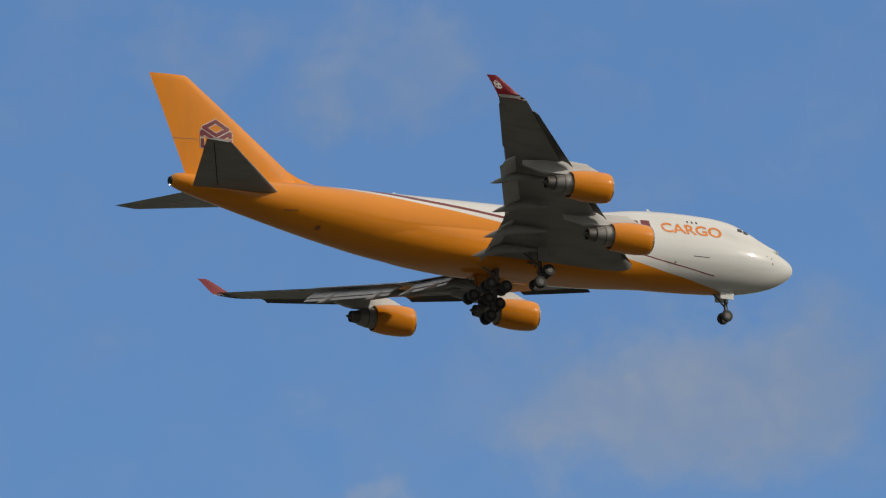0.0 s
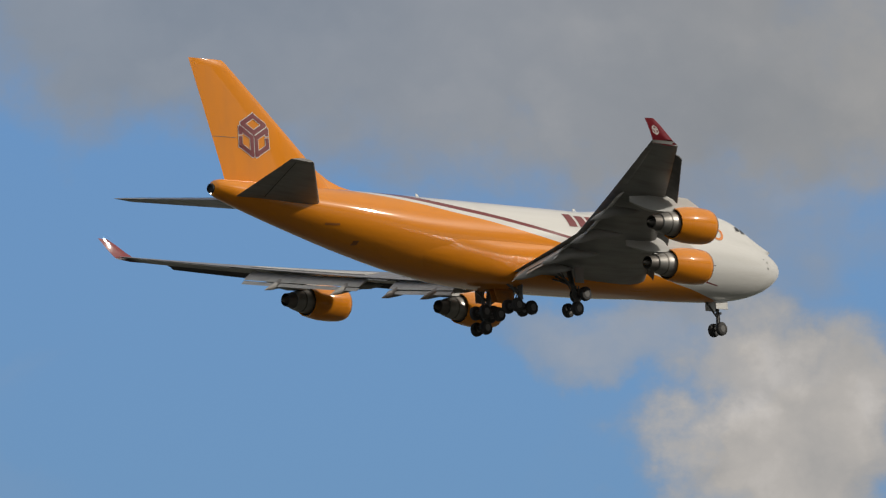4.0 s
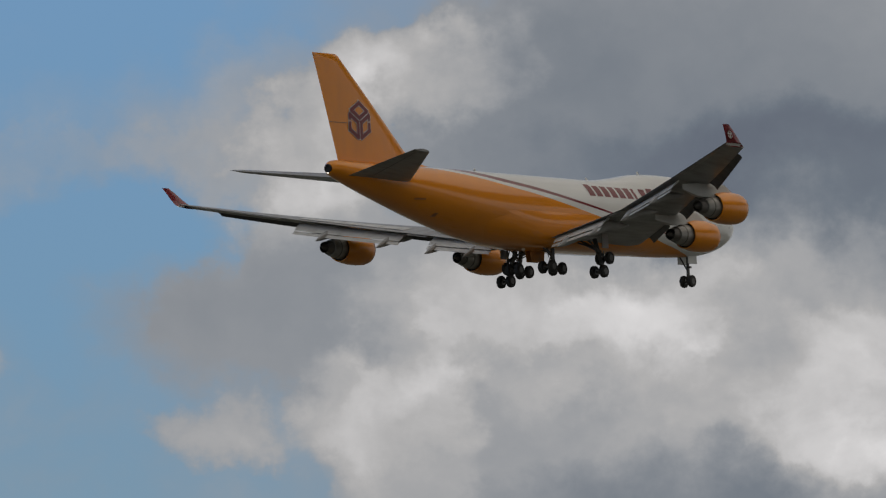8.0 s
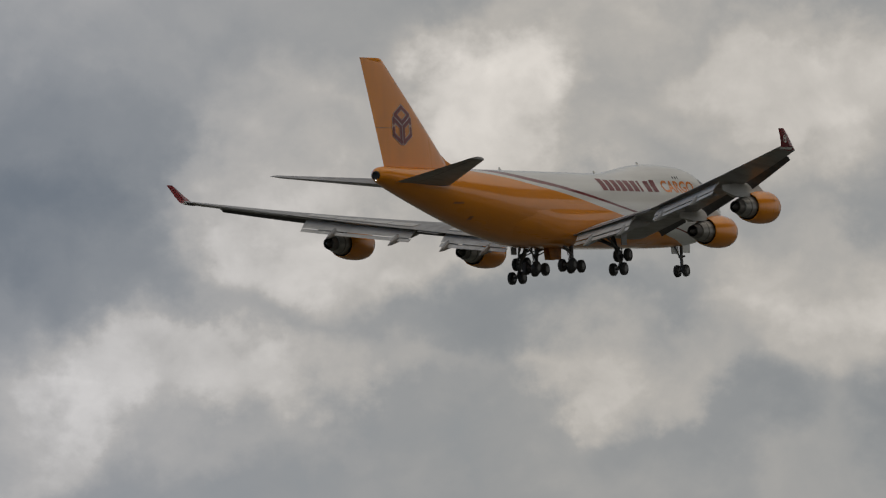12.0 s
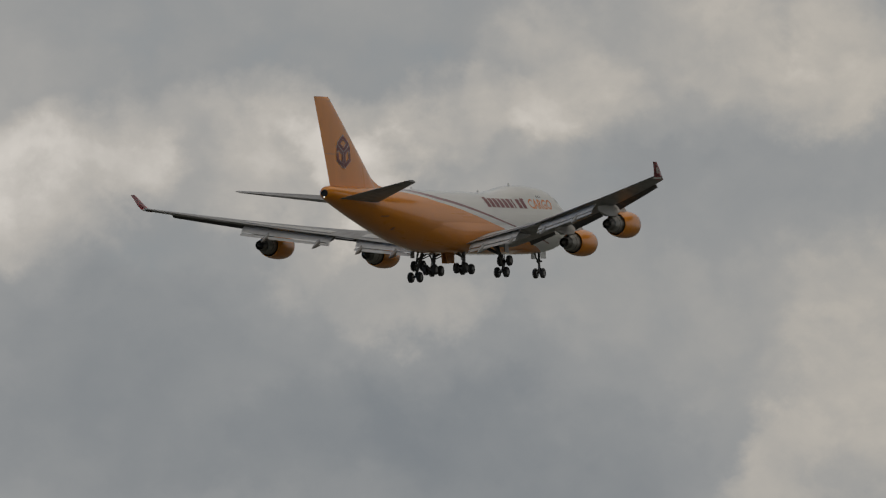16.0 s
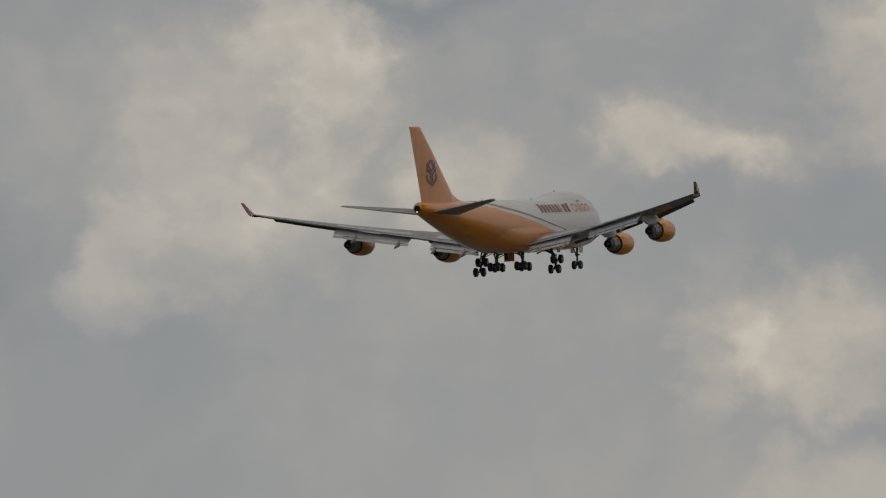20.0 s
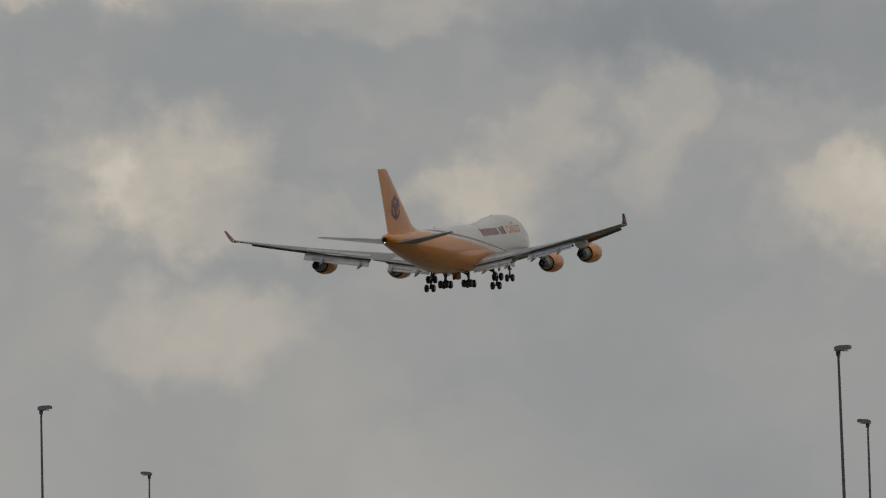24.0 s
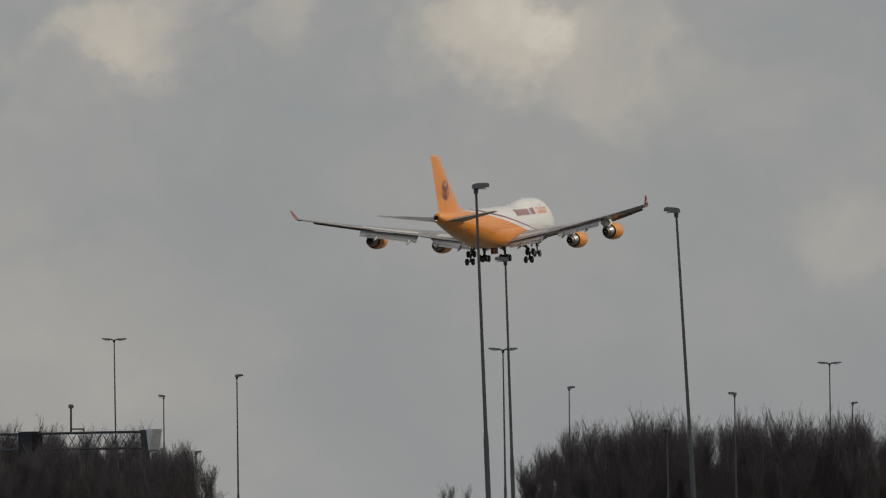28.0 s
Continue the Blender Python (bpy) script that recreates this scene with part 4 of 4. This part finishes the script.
# inner and outer engines: distance from the middle, inlet aft of the nose, height
ENGINES = [(12.6, 22.6, 2.55), (22.0, 31.65, 4.0)]
MARK_AT = (63.15, 13.0, 2.0)
NAME = (16.6, 28.4, 7.25, 1.1)       # nose end, tail end, foot, height
WORD = (9.0, 15.8, 7.25, 1.2)
plane = build_plane()

# ---- ground ----
def build_ground():
    bm = bmesh.new()
    count, far = 48, 4700.0
    rings = [[Vector((math.cos(k * 2 * math.pi / count) * r, math.sin(k * 2 * math.pi / count) * r, 0)) for k in range(count)] for r in (1.0, 60.0, 250.0, 700.0, 1500.0, far)]
    loft(bm, rings, caps=False)
    bm.faces.new([v for v in bm.verts[:count]])
    tagged(part("ground", bm, M_GRASS), "flat winter grassland", "ground", kind="structure")


def build_lamp(kind, height, lean, way, name="street_lamp"):
    """A stepped, tapered mast with one or two lamp heads; way: the side to which a single head reaches."""
    label = "grey steel street lamp with two heads" if kind == 2 else "grey steel street lamp with one box-shaped head" if kind == 1 else "low street lamp standing in front of trees"
    lamp = tagged(new(name), label, "street lamp", "street lamps")
    bm = bmesh.new()
    top = Vector((math.tan(radians(lean)) * -height, 0, height))
    tube(bm, (0, 0, 0), top * 0.40, 0.080, 0.074, 12)
    tube(bm, top * 0.40, top * 0.42, 0.074, 0.057, 12)
    tube(bm, top * 0.42, top, 0.055, 0.034, 12)
    part("mast", bm, M_POLE, lamp)
    for side in ((1, -1) if kind == 2 else (way,)):
        bm = bmesh.new()
        tube(bm, top + Vector((0, 0, -0.15)), top + Vector((0, 0, 0.03)), 0.06, 0.075, 10)
        if kind == 2:
            tube(bm, top, top + Vector((side * 0.3, 0, 0.04)), 0.035, 0.03)
        part("bracket", bm, M_POLE, lamp)
        bm = bmesh.new()
        x0, x1 = (0.1, 0.76) if kind == 2 else (-0.12, 0.38) if kind == 1 else (-0.1, 0.3)
        low, high = (-0.04, 0.07) if kind != 1 else (-0.03, 0.115)
        rings = []
        for t, w, h in ((0.0, 0.10, 0.55), (0.06, 0.15, 0.85), (0.3, 0.2, 1.0), (0.8, 0.2, 0.9), (0.96, 0.15, 0.7), (1.0, 0.1, 0.5)):
            x = x0 + (x1 - x0) * t
            rise = 0.05 * t + 0.02
            rings.append([top + Vector((side * x, w * c, rise + (high * h if s > 0 else low * h))) for c, s in ((-1, -1), (1, -1), (1.0, 0.2), (0.7, 1), (-0.7, 1), (-1.0, 0.2))])
        head = part("lamp_head", loft(bm, rings), M_LAMP, lamp, "grey lamp housing")
        bm = bmesh.new()
        box(bm, -0.16, 0.16, -0.12, 0.12, -0.02, 0.0, 0.008)
        lens = part("lens", bm, M_LENS, head, "pale lens")
        lens.location = top + Vector((side * (x0 + x1) / 2, 0, low + 0.035))
    return lamp


# head right of the middle line in thousandths of the distance, distance, heads, lean, height, way of the head
LAMPS = [(2.43, 386, 1, 2.3, 11.93, 1), (17.2, 414, 1, 3.5, 11.94, -1), (4.60, 485, 1, 1.9, 11.95, -1), (-48.4, 594, 1, 0.3, 12.0, -1), (-56.4, 465, 1, 1.0, 12.0, 1)]
LAMPS += [(-24.25, 838, 2, 0.9, 14.54, 1), (4.42, 706, 2, 1.0, 12.0, 1), (28.5, 850, 2, 0.8, 13.25, 1), (-15.2, 816, 1, 0.7, 12.0, 1), (-45.7, 763, 1, 0.3, 12.0, 1)]
LAMPS += [(9.3, 877, 1, 0.6, 12.0, 1), (21.5, 775, 1, 1.0, 10.45, -1), (-20.6, 926, 1, 0.6, 12.0, -1), (30.2, 970, 1, 0.3, 12.0, 1)]
LAMPS += [(16.5, 716, 3, 1.2, 8.0, -1), (-38.7, 726, 3, 0.3, 6.6, 1), (-18.2, 728, 3, 0.6, 6.8, 1)]


def build_lamps():
    for x, dist, kind, lean, height, way in LAMPS:
        lamp = build_lamp(kind, height, lean, way)
        head = math.tan(radians(lean)) * height
        lamp.matrix_basis = pose(x / 1000 * dist + head, dist, 0)


def build_gantry():
    """A motorway sign gantry seen from behind at a slant, with the dark backs of its signal boxes."""
    g = tagged(new("sign_gantry"), "grey steel motorway gantry carrying dark signal boxes", "gantry")
    long, z0, z1 = 62.0, 7.25, 8.15
    for zz in (z0, z1):
        for yy in (-0.5, 0.5):
            bm = bmesh.new()
            tube(bm, (-long, yy, zz), (0, yy, zz), 0.06, 0.06, 8)
            part("chord", bm, M_GANTRY, g)
    k = 0
    while k * 1.25 < long - 1.3:
        for yy in (-0.5, 0.5):
            a, b = (z0, z1) if (k % 2) == (yy > 0) else (z1, z0)
            bm = bmesh.new()
            tube(bm, (-k * 1.25, yy, a), (-k * 1.25 - 1.25, yy, b), 0.022, 0.022, 6)
            part("brace", bm, M_GANTRY, g)
        k += 1
    for x in (-long + 0.3, -0.2):
        bm = bmesh.new()
        rings = [[(x + dx + bend, dy, z) for dx, dy in ((-0.12, -0.16), (0.12, -0.16), (0.12, 0.16), (-0.12, 0.16))] for z, bend in ((0, 0.55), (z0 - 1.4, 0.5), (z0 - 0.3, 0.3), (z1 + 0.1, -0.1))]
        part("leg", loft(bm, rings), M_GANTRY, g)
    bm = bmesh.new()
    loft(bm, [[(0.35, yy, z1 + 0.12), (1.3, yy, z1 + 0.14), (0.95, yy, z0 - 0.1), (0.7, yy, z0 - 0.2)] for yy in (-0.1, 0.45)])
    part("end_panel", bm, M_PANEL, g, "pale grey end panel", smooth=False)
    for x in (-15.5, -22.6):
        bm = bmesh.new()
        box(bm, x - 1.1, x + 1.1, -0.85, -0.25, z1 - 1.35, z1 + 0.12, 0.05)
        part("signal_box", bm, M_SIGN, g, "black back of a signal box", smooth=False)
    g.matrix_basis = pose(-16.5, 752, 0, 0, 0, -66)
    # camera mast on the gantry
    mast = tagged(new("camera_mast"), "thin grey mast with a small camera on a gantry", "camera mast")
    bm = bmesh.new()
    tube(bm, (0, 0, 0), (0, 0, 1.35), 0.06, 0.05)
    tube(bm, (0, 0, 0.16), (0.72, 0, 0.16), 0.04, 0.04)
    tube(bm, (0.72, 0, 0), (0.72, 0, 0.2), 0.04, 0.04)
    part("pole", bm, M_GANTRY, mast)
    bm = bmesh.new()
    spin(bm, [(1.3, 0.05), (1.35, 0.14), (1.5, 0.16), (1.56, 0.06)], "z", 12)
    part("camera_housing", bm, M_LAMP, mast)
    mast.matrix_basis = pose(-20.9, 762.0, z1 + 0.07)


def branch_tree(seed, height):
    """A leafless tree: trunk and limbs, then a crown of many upright twigs."""
    rng = random.Random(seed)
    tree = tagged(new("bare_tree"), "leafless dark brown tree in a dense winter thicket", "tree", "trees of the thicket")
    limbs, twigs = bmesh.new(), bmesh.new()

    def stick(bm, a, b, ra, rb, sides=3):
        a, b = Vector(a), Vector(b)
        q = (b - a).to_track_quat("Z", "Y").to_matrix()
        lo = [bm.verts.new(a + q @ Vector((math.cos(k * 6.283 / sides) * ra, math.sin(k * 6.283 / sides) * ra, 0))) for k in range(sides)]
        hi = [bm.verts.new(b + q @ Vector((math.cos(k * 6.283 / sides) * rb, math.sin(k * 6.283 / sides) * rb, 0))) for k in range(sides)]
        for k in range(sides):
            bm.faces.new((lo[k], lo[(k + 1) % sides], hi[(k + 1) % sides], hi[k]))

    def shoot(bm, start, way, length, radius, sides, sway):
        """A curved shoot in three pieces; gives its points."""
        pts, p, d = [start], start.copy(), way.copy()
        for k in range(3):
            d = (d + Vector((rng.gauss(0, sway), rng.gauss(0, sway), 0.10))).normalized()
            q = p + d * length / 3
            stick(bm, p, q, radius * (1 - 0.27 * k), radius * (1 - 0.27 * (k + 1)), sides)
            pts.append(q)
            p = q
        return pts

    def along(pts, t):
        t = min(t, 0.999) * 3
        return pts[int(t)].lerp(pts[int(t) + 1], t - int(t))

    stem = shoot(limbs, Vector((0, 0, 0)), Vector((rng.gauss(0, 0.03), rng.gauss(0, 0.03), 1)).normalized(), height * 0.8, 0.10, 6, 0.03)
    for _ in range(26):
        t = rng.uniform(0.12, 1.0)
        az = rng.uniform(0, 6.283)
        way = Vector((math.cos(az), math.sin(az), rng.uniform(1.5, 3.6))).normalized()
        limb = shoot(limbs, along(stem, t), way, height * rng.uniform(0.20, 0.36) * (1.2 - 0.55 * t), 0.035, 3, 0.07)
        for _ in range(13):
            az = rng.uniform(0, 6.283)
            way = Vector((math.cos(az), math.sin(az), rng.uniform(1.3, 4.0))).normalized()
            twig = shoot(twigs, along(limb, rng.uniform(0.15, 1.0)), way, rng.uniform(0.6, 1.5), 0.012, 3, 0.09)
            for _ in range(7):
                az = rng.uniform(0, 6.283)
                way = Vector((math.cos(az), math.sin(az), rng.uniform(0.8, 3.0))).normalized()
                a = along(twig, rng.uniform(0.1, 1.0))
                stick(twigs, a, a + way * rng.uniform(0.25, 0.7), 0.007, 0.004)
    part("trunk", limbs, M_BARK, tree, smooth=False)
    part("crown", twigs, M_TWIG, tree, "dense bare twigs", smooth=False)
    return tree


def build_thicket():
    rng = random.Random(5)
    kinds = [branch_tree(k, 8.9) for k in range(6)]
    spots = []
    for row in range(4):
        dist = 800 + row * 8
        x = -40.0
        while x < -13.6:
            fall = 0.905 if x < -18.5 else 0.90 - (x + 17.5) * 0.055
            spots.append((x, dist, fall))
            x += rng.uniform(1.0, 1.7)
        x = -40.0
        while x < -15.2:
            spots.append((x, 690 + row * 7, 0.825 if x < -19.5 else 0.80))
            x += rng.uniform(1.3, 2.1)
        x = 5.0
        while x < 44.0:
            rise = min(0.97, 0.73 + (x - 5.0) * 0.055)
            spots.append((x, dist, rise))
            x += rng.uniform(0.7, 1.25)
    for x in (0.3, 1.4):
        spots.append((x, 805, 0.55))
    for k, (x, dist, size) in enumerate(spots):
        grow = size * rng.uniform(0.90, 1.05) * (0.2 + 0.8 * dist / 800)
        m = pose(x * dist / 800, dist + rng.uniform(-3, 3), 0, 0, 0, rng.uniform(0, 360))
        tree = kinds[k] if k < len(kinds) else copy_thing(kinds[k % len(kinds)], m)
        tree.matrix_basis = m
        tree.scale = (grow, grow, grow)


def build_shade_cloud():
    """Unseen cumulus added east of the glide path to shade the fields and mid-path."""
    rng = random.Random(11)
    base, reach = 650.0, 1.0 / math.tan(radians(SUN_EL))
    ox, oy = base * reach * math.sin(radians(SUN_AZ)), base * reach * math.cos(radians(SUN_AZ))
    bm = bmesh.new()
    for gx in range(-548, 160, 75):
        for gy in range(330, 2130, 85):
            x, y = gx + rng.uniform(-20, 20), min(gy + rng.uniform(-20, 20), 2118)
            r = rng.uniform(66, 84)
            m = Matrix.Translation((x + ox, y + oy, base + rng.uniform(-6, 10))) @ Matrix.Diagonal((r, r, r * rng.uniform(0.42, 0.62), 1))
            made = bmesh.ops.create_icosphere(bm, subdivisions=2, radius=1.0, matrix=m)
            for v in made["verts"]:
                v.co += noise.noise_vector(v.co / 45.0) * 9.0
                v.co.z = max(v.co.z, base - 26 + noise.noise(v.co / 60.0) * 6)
    tagged(part("shade_cloud", bm, M_SHADE_CLOUD), "grey-white cumulus bank, unseen, added to shade the jet and fields", "cloud", kind="stuff")


build_shade_cloud()
build_ground()
build_lamps()
build_gantry()
build_thicket()


def build_bird():
    """A small dark bird far off, body, tail and two wings."""
    bird = tagged(new("bird"), "small dark bird gliding across the sky", "bird")
    bm = bmesh.new()
    spin(bm, [(-0.2, 0.01), (-0.12, 0.05), (0.0, 0.075), (0.12, 0.06), (0.2, 0.035), (0.26, 0.005)], "x", 10)
    part("body", bm, M_BIRD, bird)
    for side in (-1, 1):
        bm = bmesh.new()
        loft(bm, [[Vector((0.1 - c, side * y, z)) for c, z in ((0.0, h), (chord * 0.4, h + 0.02), (chord, h), (chord * 0.4, h - 0.01))] for y, h, chord in ((0.03, 0.02, 0.18), (0.2, 0.07, 0.16), (0.42, 0.05, 0.05))])
        part("wing", bm, M_BIRD, bird)
    bm = bmesh.new()
    loft(bm, [[Vector((-0.18, -0.03, 0)), Vector((-0.18, 0.03, 0)), Vector((-0.18, 0.03, 0.02)), Vector((-0.18, -0.03, 0.02))], [Vector((-0.34, -0.07, 0)), Vector((-0.34, 0.07, 0)), Vector((-0.34, 0.07, 0.01)), Vector((-0.34, -0.07, 0.01))]])
    part("tail", bm, M_BIRD, bird)
    return bird


bird = build_bird()


def build_insect():
    """A slim dark insect that darts past close to the camera."""
    insect = tagged(new("flying_insect"), "slim dark insect darting past in the air", "insect")
    bm = bmesh.new()
    spin(bm, [(-0.022, 0.00025), (-0.012, 0.00036), (0.0, 0.00048), (0.007, 0.00058), (0.0095, 0.0006)], "x", 12)
    part("abdomen", bm, M_INSECT, insect)
    bm = bmesh.new()
    spin(bm, [(0.0085, 0.0005), (0.0105, 0.0008), (0.0125, 0.00092), (0.0143, 0.00078), (0.0155, 0.0004), (0.016, 0.0001)], "x", 16)
    part("head", bm, M_BIRD, insect, "dark head")
    return insect


insect = build_insect()

# ---- what moves ----
PLANE_ROWS = (
    (0.0, -712.1, 1084.3, 312.1, -5.23, -0.67, 59.56),
    (0.5, -713.3, 1136.7, 316.3, -4.87, -0.72, 61.44),
    (1.0, -713.0, 1196.3, 314.2, -4.16, -0.92, 63.30),
    (1.5, -717.5, 1259.1, 311.6, -3.62, -1.40, 64.83),
    (2.0, -701.2, 1283.1, 297.1, -3.17, -2.05, 66.32),
    (2.5, -645.1, 1229.8, 268.9, -2.83, -2.49, 67.53),
    (3.0, -582.7, 1163.8, 238.6, -2.57, -2.83, 68.41),
    (3.5, -531.3, 1100.9, 213.6, -2.30, -3.01, 69.17),
    (4.0, -477.2, 1034.4, 187.1, -1.99, -3.07, 69.95),
    (4.5, -458.4, 1034.1, 175.7, -1.75, -3.01, 70.50),
    (6.5, -399.3, 1109.5, 147.9, -0.76, -2.56, 71.93),
    (7.0, -396.3, 1154.4, 149.7, -0.88, -2.60, 72.21),
    (7.5, -391.4, 1200.7, 148.8, -1.17, -2.64, 72.29),
    (8.0, -385.4, 1247.3, 147.4, -1.43, -2.82, 72.46),
    (8.5, -380.1, 1292.0, 146.1, -1.46, -2.97, 72.71),
    (9.0, -375.3, 1341.4, 144.8, -1.65, -2.82, 72.94),
    (9.5, -368.1, 1384.0, 143.1, -1.74, -2.83, 72.95),
    (10.0, -363.2, 1435.0, 140.9, -2.18, -2.78, 73.16),
    (10.5, -321.0, 1329.6, 125.8, -2.53, -2.98, 73.30),
    (11.0, -277.3, 1220.2, 107.5, -2.70, -3.08, 73.27),
    (11.5, -265.9, 1223.5, 102.3, -2.52, -3.01, 73.37),
    (12.0, -258.1, 1262.2, 99.9, -2.38, -3.24, 73.34),
    (12.5, -249.5, 1299.2, 96.9, -1.86, -2.92, 73.30),
    (13.0, -242.4, 1337.9, 97.2, -1.28, -2.83, 73.31),
    (13.5, -233.2, 1373.1, 92.6, -0.99, -2.59, 73.07),
    (15.5, -202.9, 1516.3, 95.9, -1.08, -2.44, 73.15),
    (16.0, -192.0, 1557.4, 95.6, -1.77, -2.34, 73.10),
    (16.5, -179.4, 1592.3, 94.6, -2.25, -2.28, 73.05),
    (17.0, -170.4, 1627.1, 91.8, -2.78, -2.38, 73.15),
    (17.5, -165.0, 1663.1, 92.4, -2.78, -2.77, 73.13),
    (18.0, -160.0, 1698.9, 93.2, -2.29, -3.04, 73.24),
    (18.5, -152.1, 1733.1, 91.0, -1.91, -3.08, 73.21),
    (19.0, -144.3, 1776.3, 88.8, -1.60, -3.15, 73.20),
    (19.5, -136.4, 1806.3, 86.3, -1.36, -3.18, 73.15),
    (20.0, -127.8, 1846.6, 84.6, -1.49, -3.10, 73.11),
    (20.5, -119.9, 1883.2, 82.8, -1.54, -3.02, 73.25),
    (21.0, -111.0, 1917.1, 80.7, -1.84, -2.80, 73.24),
    (21.5, -103.2, 1952.3, 79.3, -2.00, -2.98, 73.16),
    (23.5, -63.4, 2099.7, 71.1, -1.89, -3.76, 73.01),
    (24.0, -55.0, 2133.1, 68.7, -1.73, -4.02, 72.85),
    (24.5, -47.8, 2179.9, 66.9, -1.81, -4.28, 73.10),
    (25.0, -39.1, 2211.3, 64.6, -1.44, -4.18, 72.86),
    (25.5, -31.5, 2245.6, 62.7, -1.46, -4.00, 72.94),
    (26.0, -23.2, 2276.3, 60.7, -1.41, -3.73, 72.79),
    (26.5, -15.4, 2313.2, 59.1, -1.54, -3.54, 72.73),
    (27.0, -7.1, 2341.4, 57.0, -1.65, -3.45, 72.65),
    (27.5, 0.6, 2381.5, 55.3, -1.81, -3.18, 72.87),
    (28.0, 9.0, 2416.4, 53.3, -1.89, -3.17, 72.85),
)


def sky_place(right, up, far):
    """A place at so many degrees right and up from the camera, at a distance."""
    r, u = radians(right), radians(up)
    return (math.sin(r) * math.cos(u) * far, math.cos(r) * math.cos(u) * far, 1.7 + math.sin(u) * far)


BIRD_ROWS = [(0.0, sky_place(-29.63, 11.73, 1000)), (2.0, sky_place(-30.52, 11.23, 1000)), (4.0, sky_place(-31.4, 10.7, 1000)), (28.0, sky_place(-42.0, 5.0, 1000))]
INSECT_ROWS = [(0.0, (-1.2, 2.0, 1.55)), (17.9, (-0.62, 2.2, 1.62)), (18.0, sky_place(-6.275, 2.165, 2.2)), (18.1, (0.25, 2.2, 2.0)), (28.0, (1.5, 2.4, 2.6))]


def motions():
    walk(plane, [(t, pose(*row)) for t, *row in PLANE_ROWS])
    walk(bird, [(t, pose(*p, 0, 0, 130)) for t, p in BIRD_ROWS])
    walk(insect, [(t, pose(*p, 0, -31, 5)) for t, p in INSECT_ROWS])


motions()
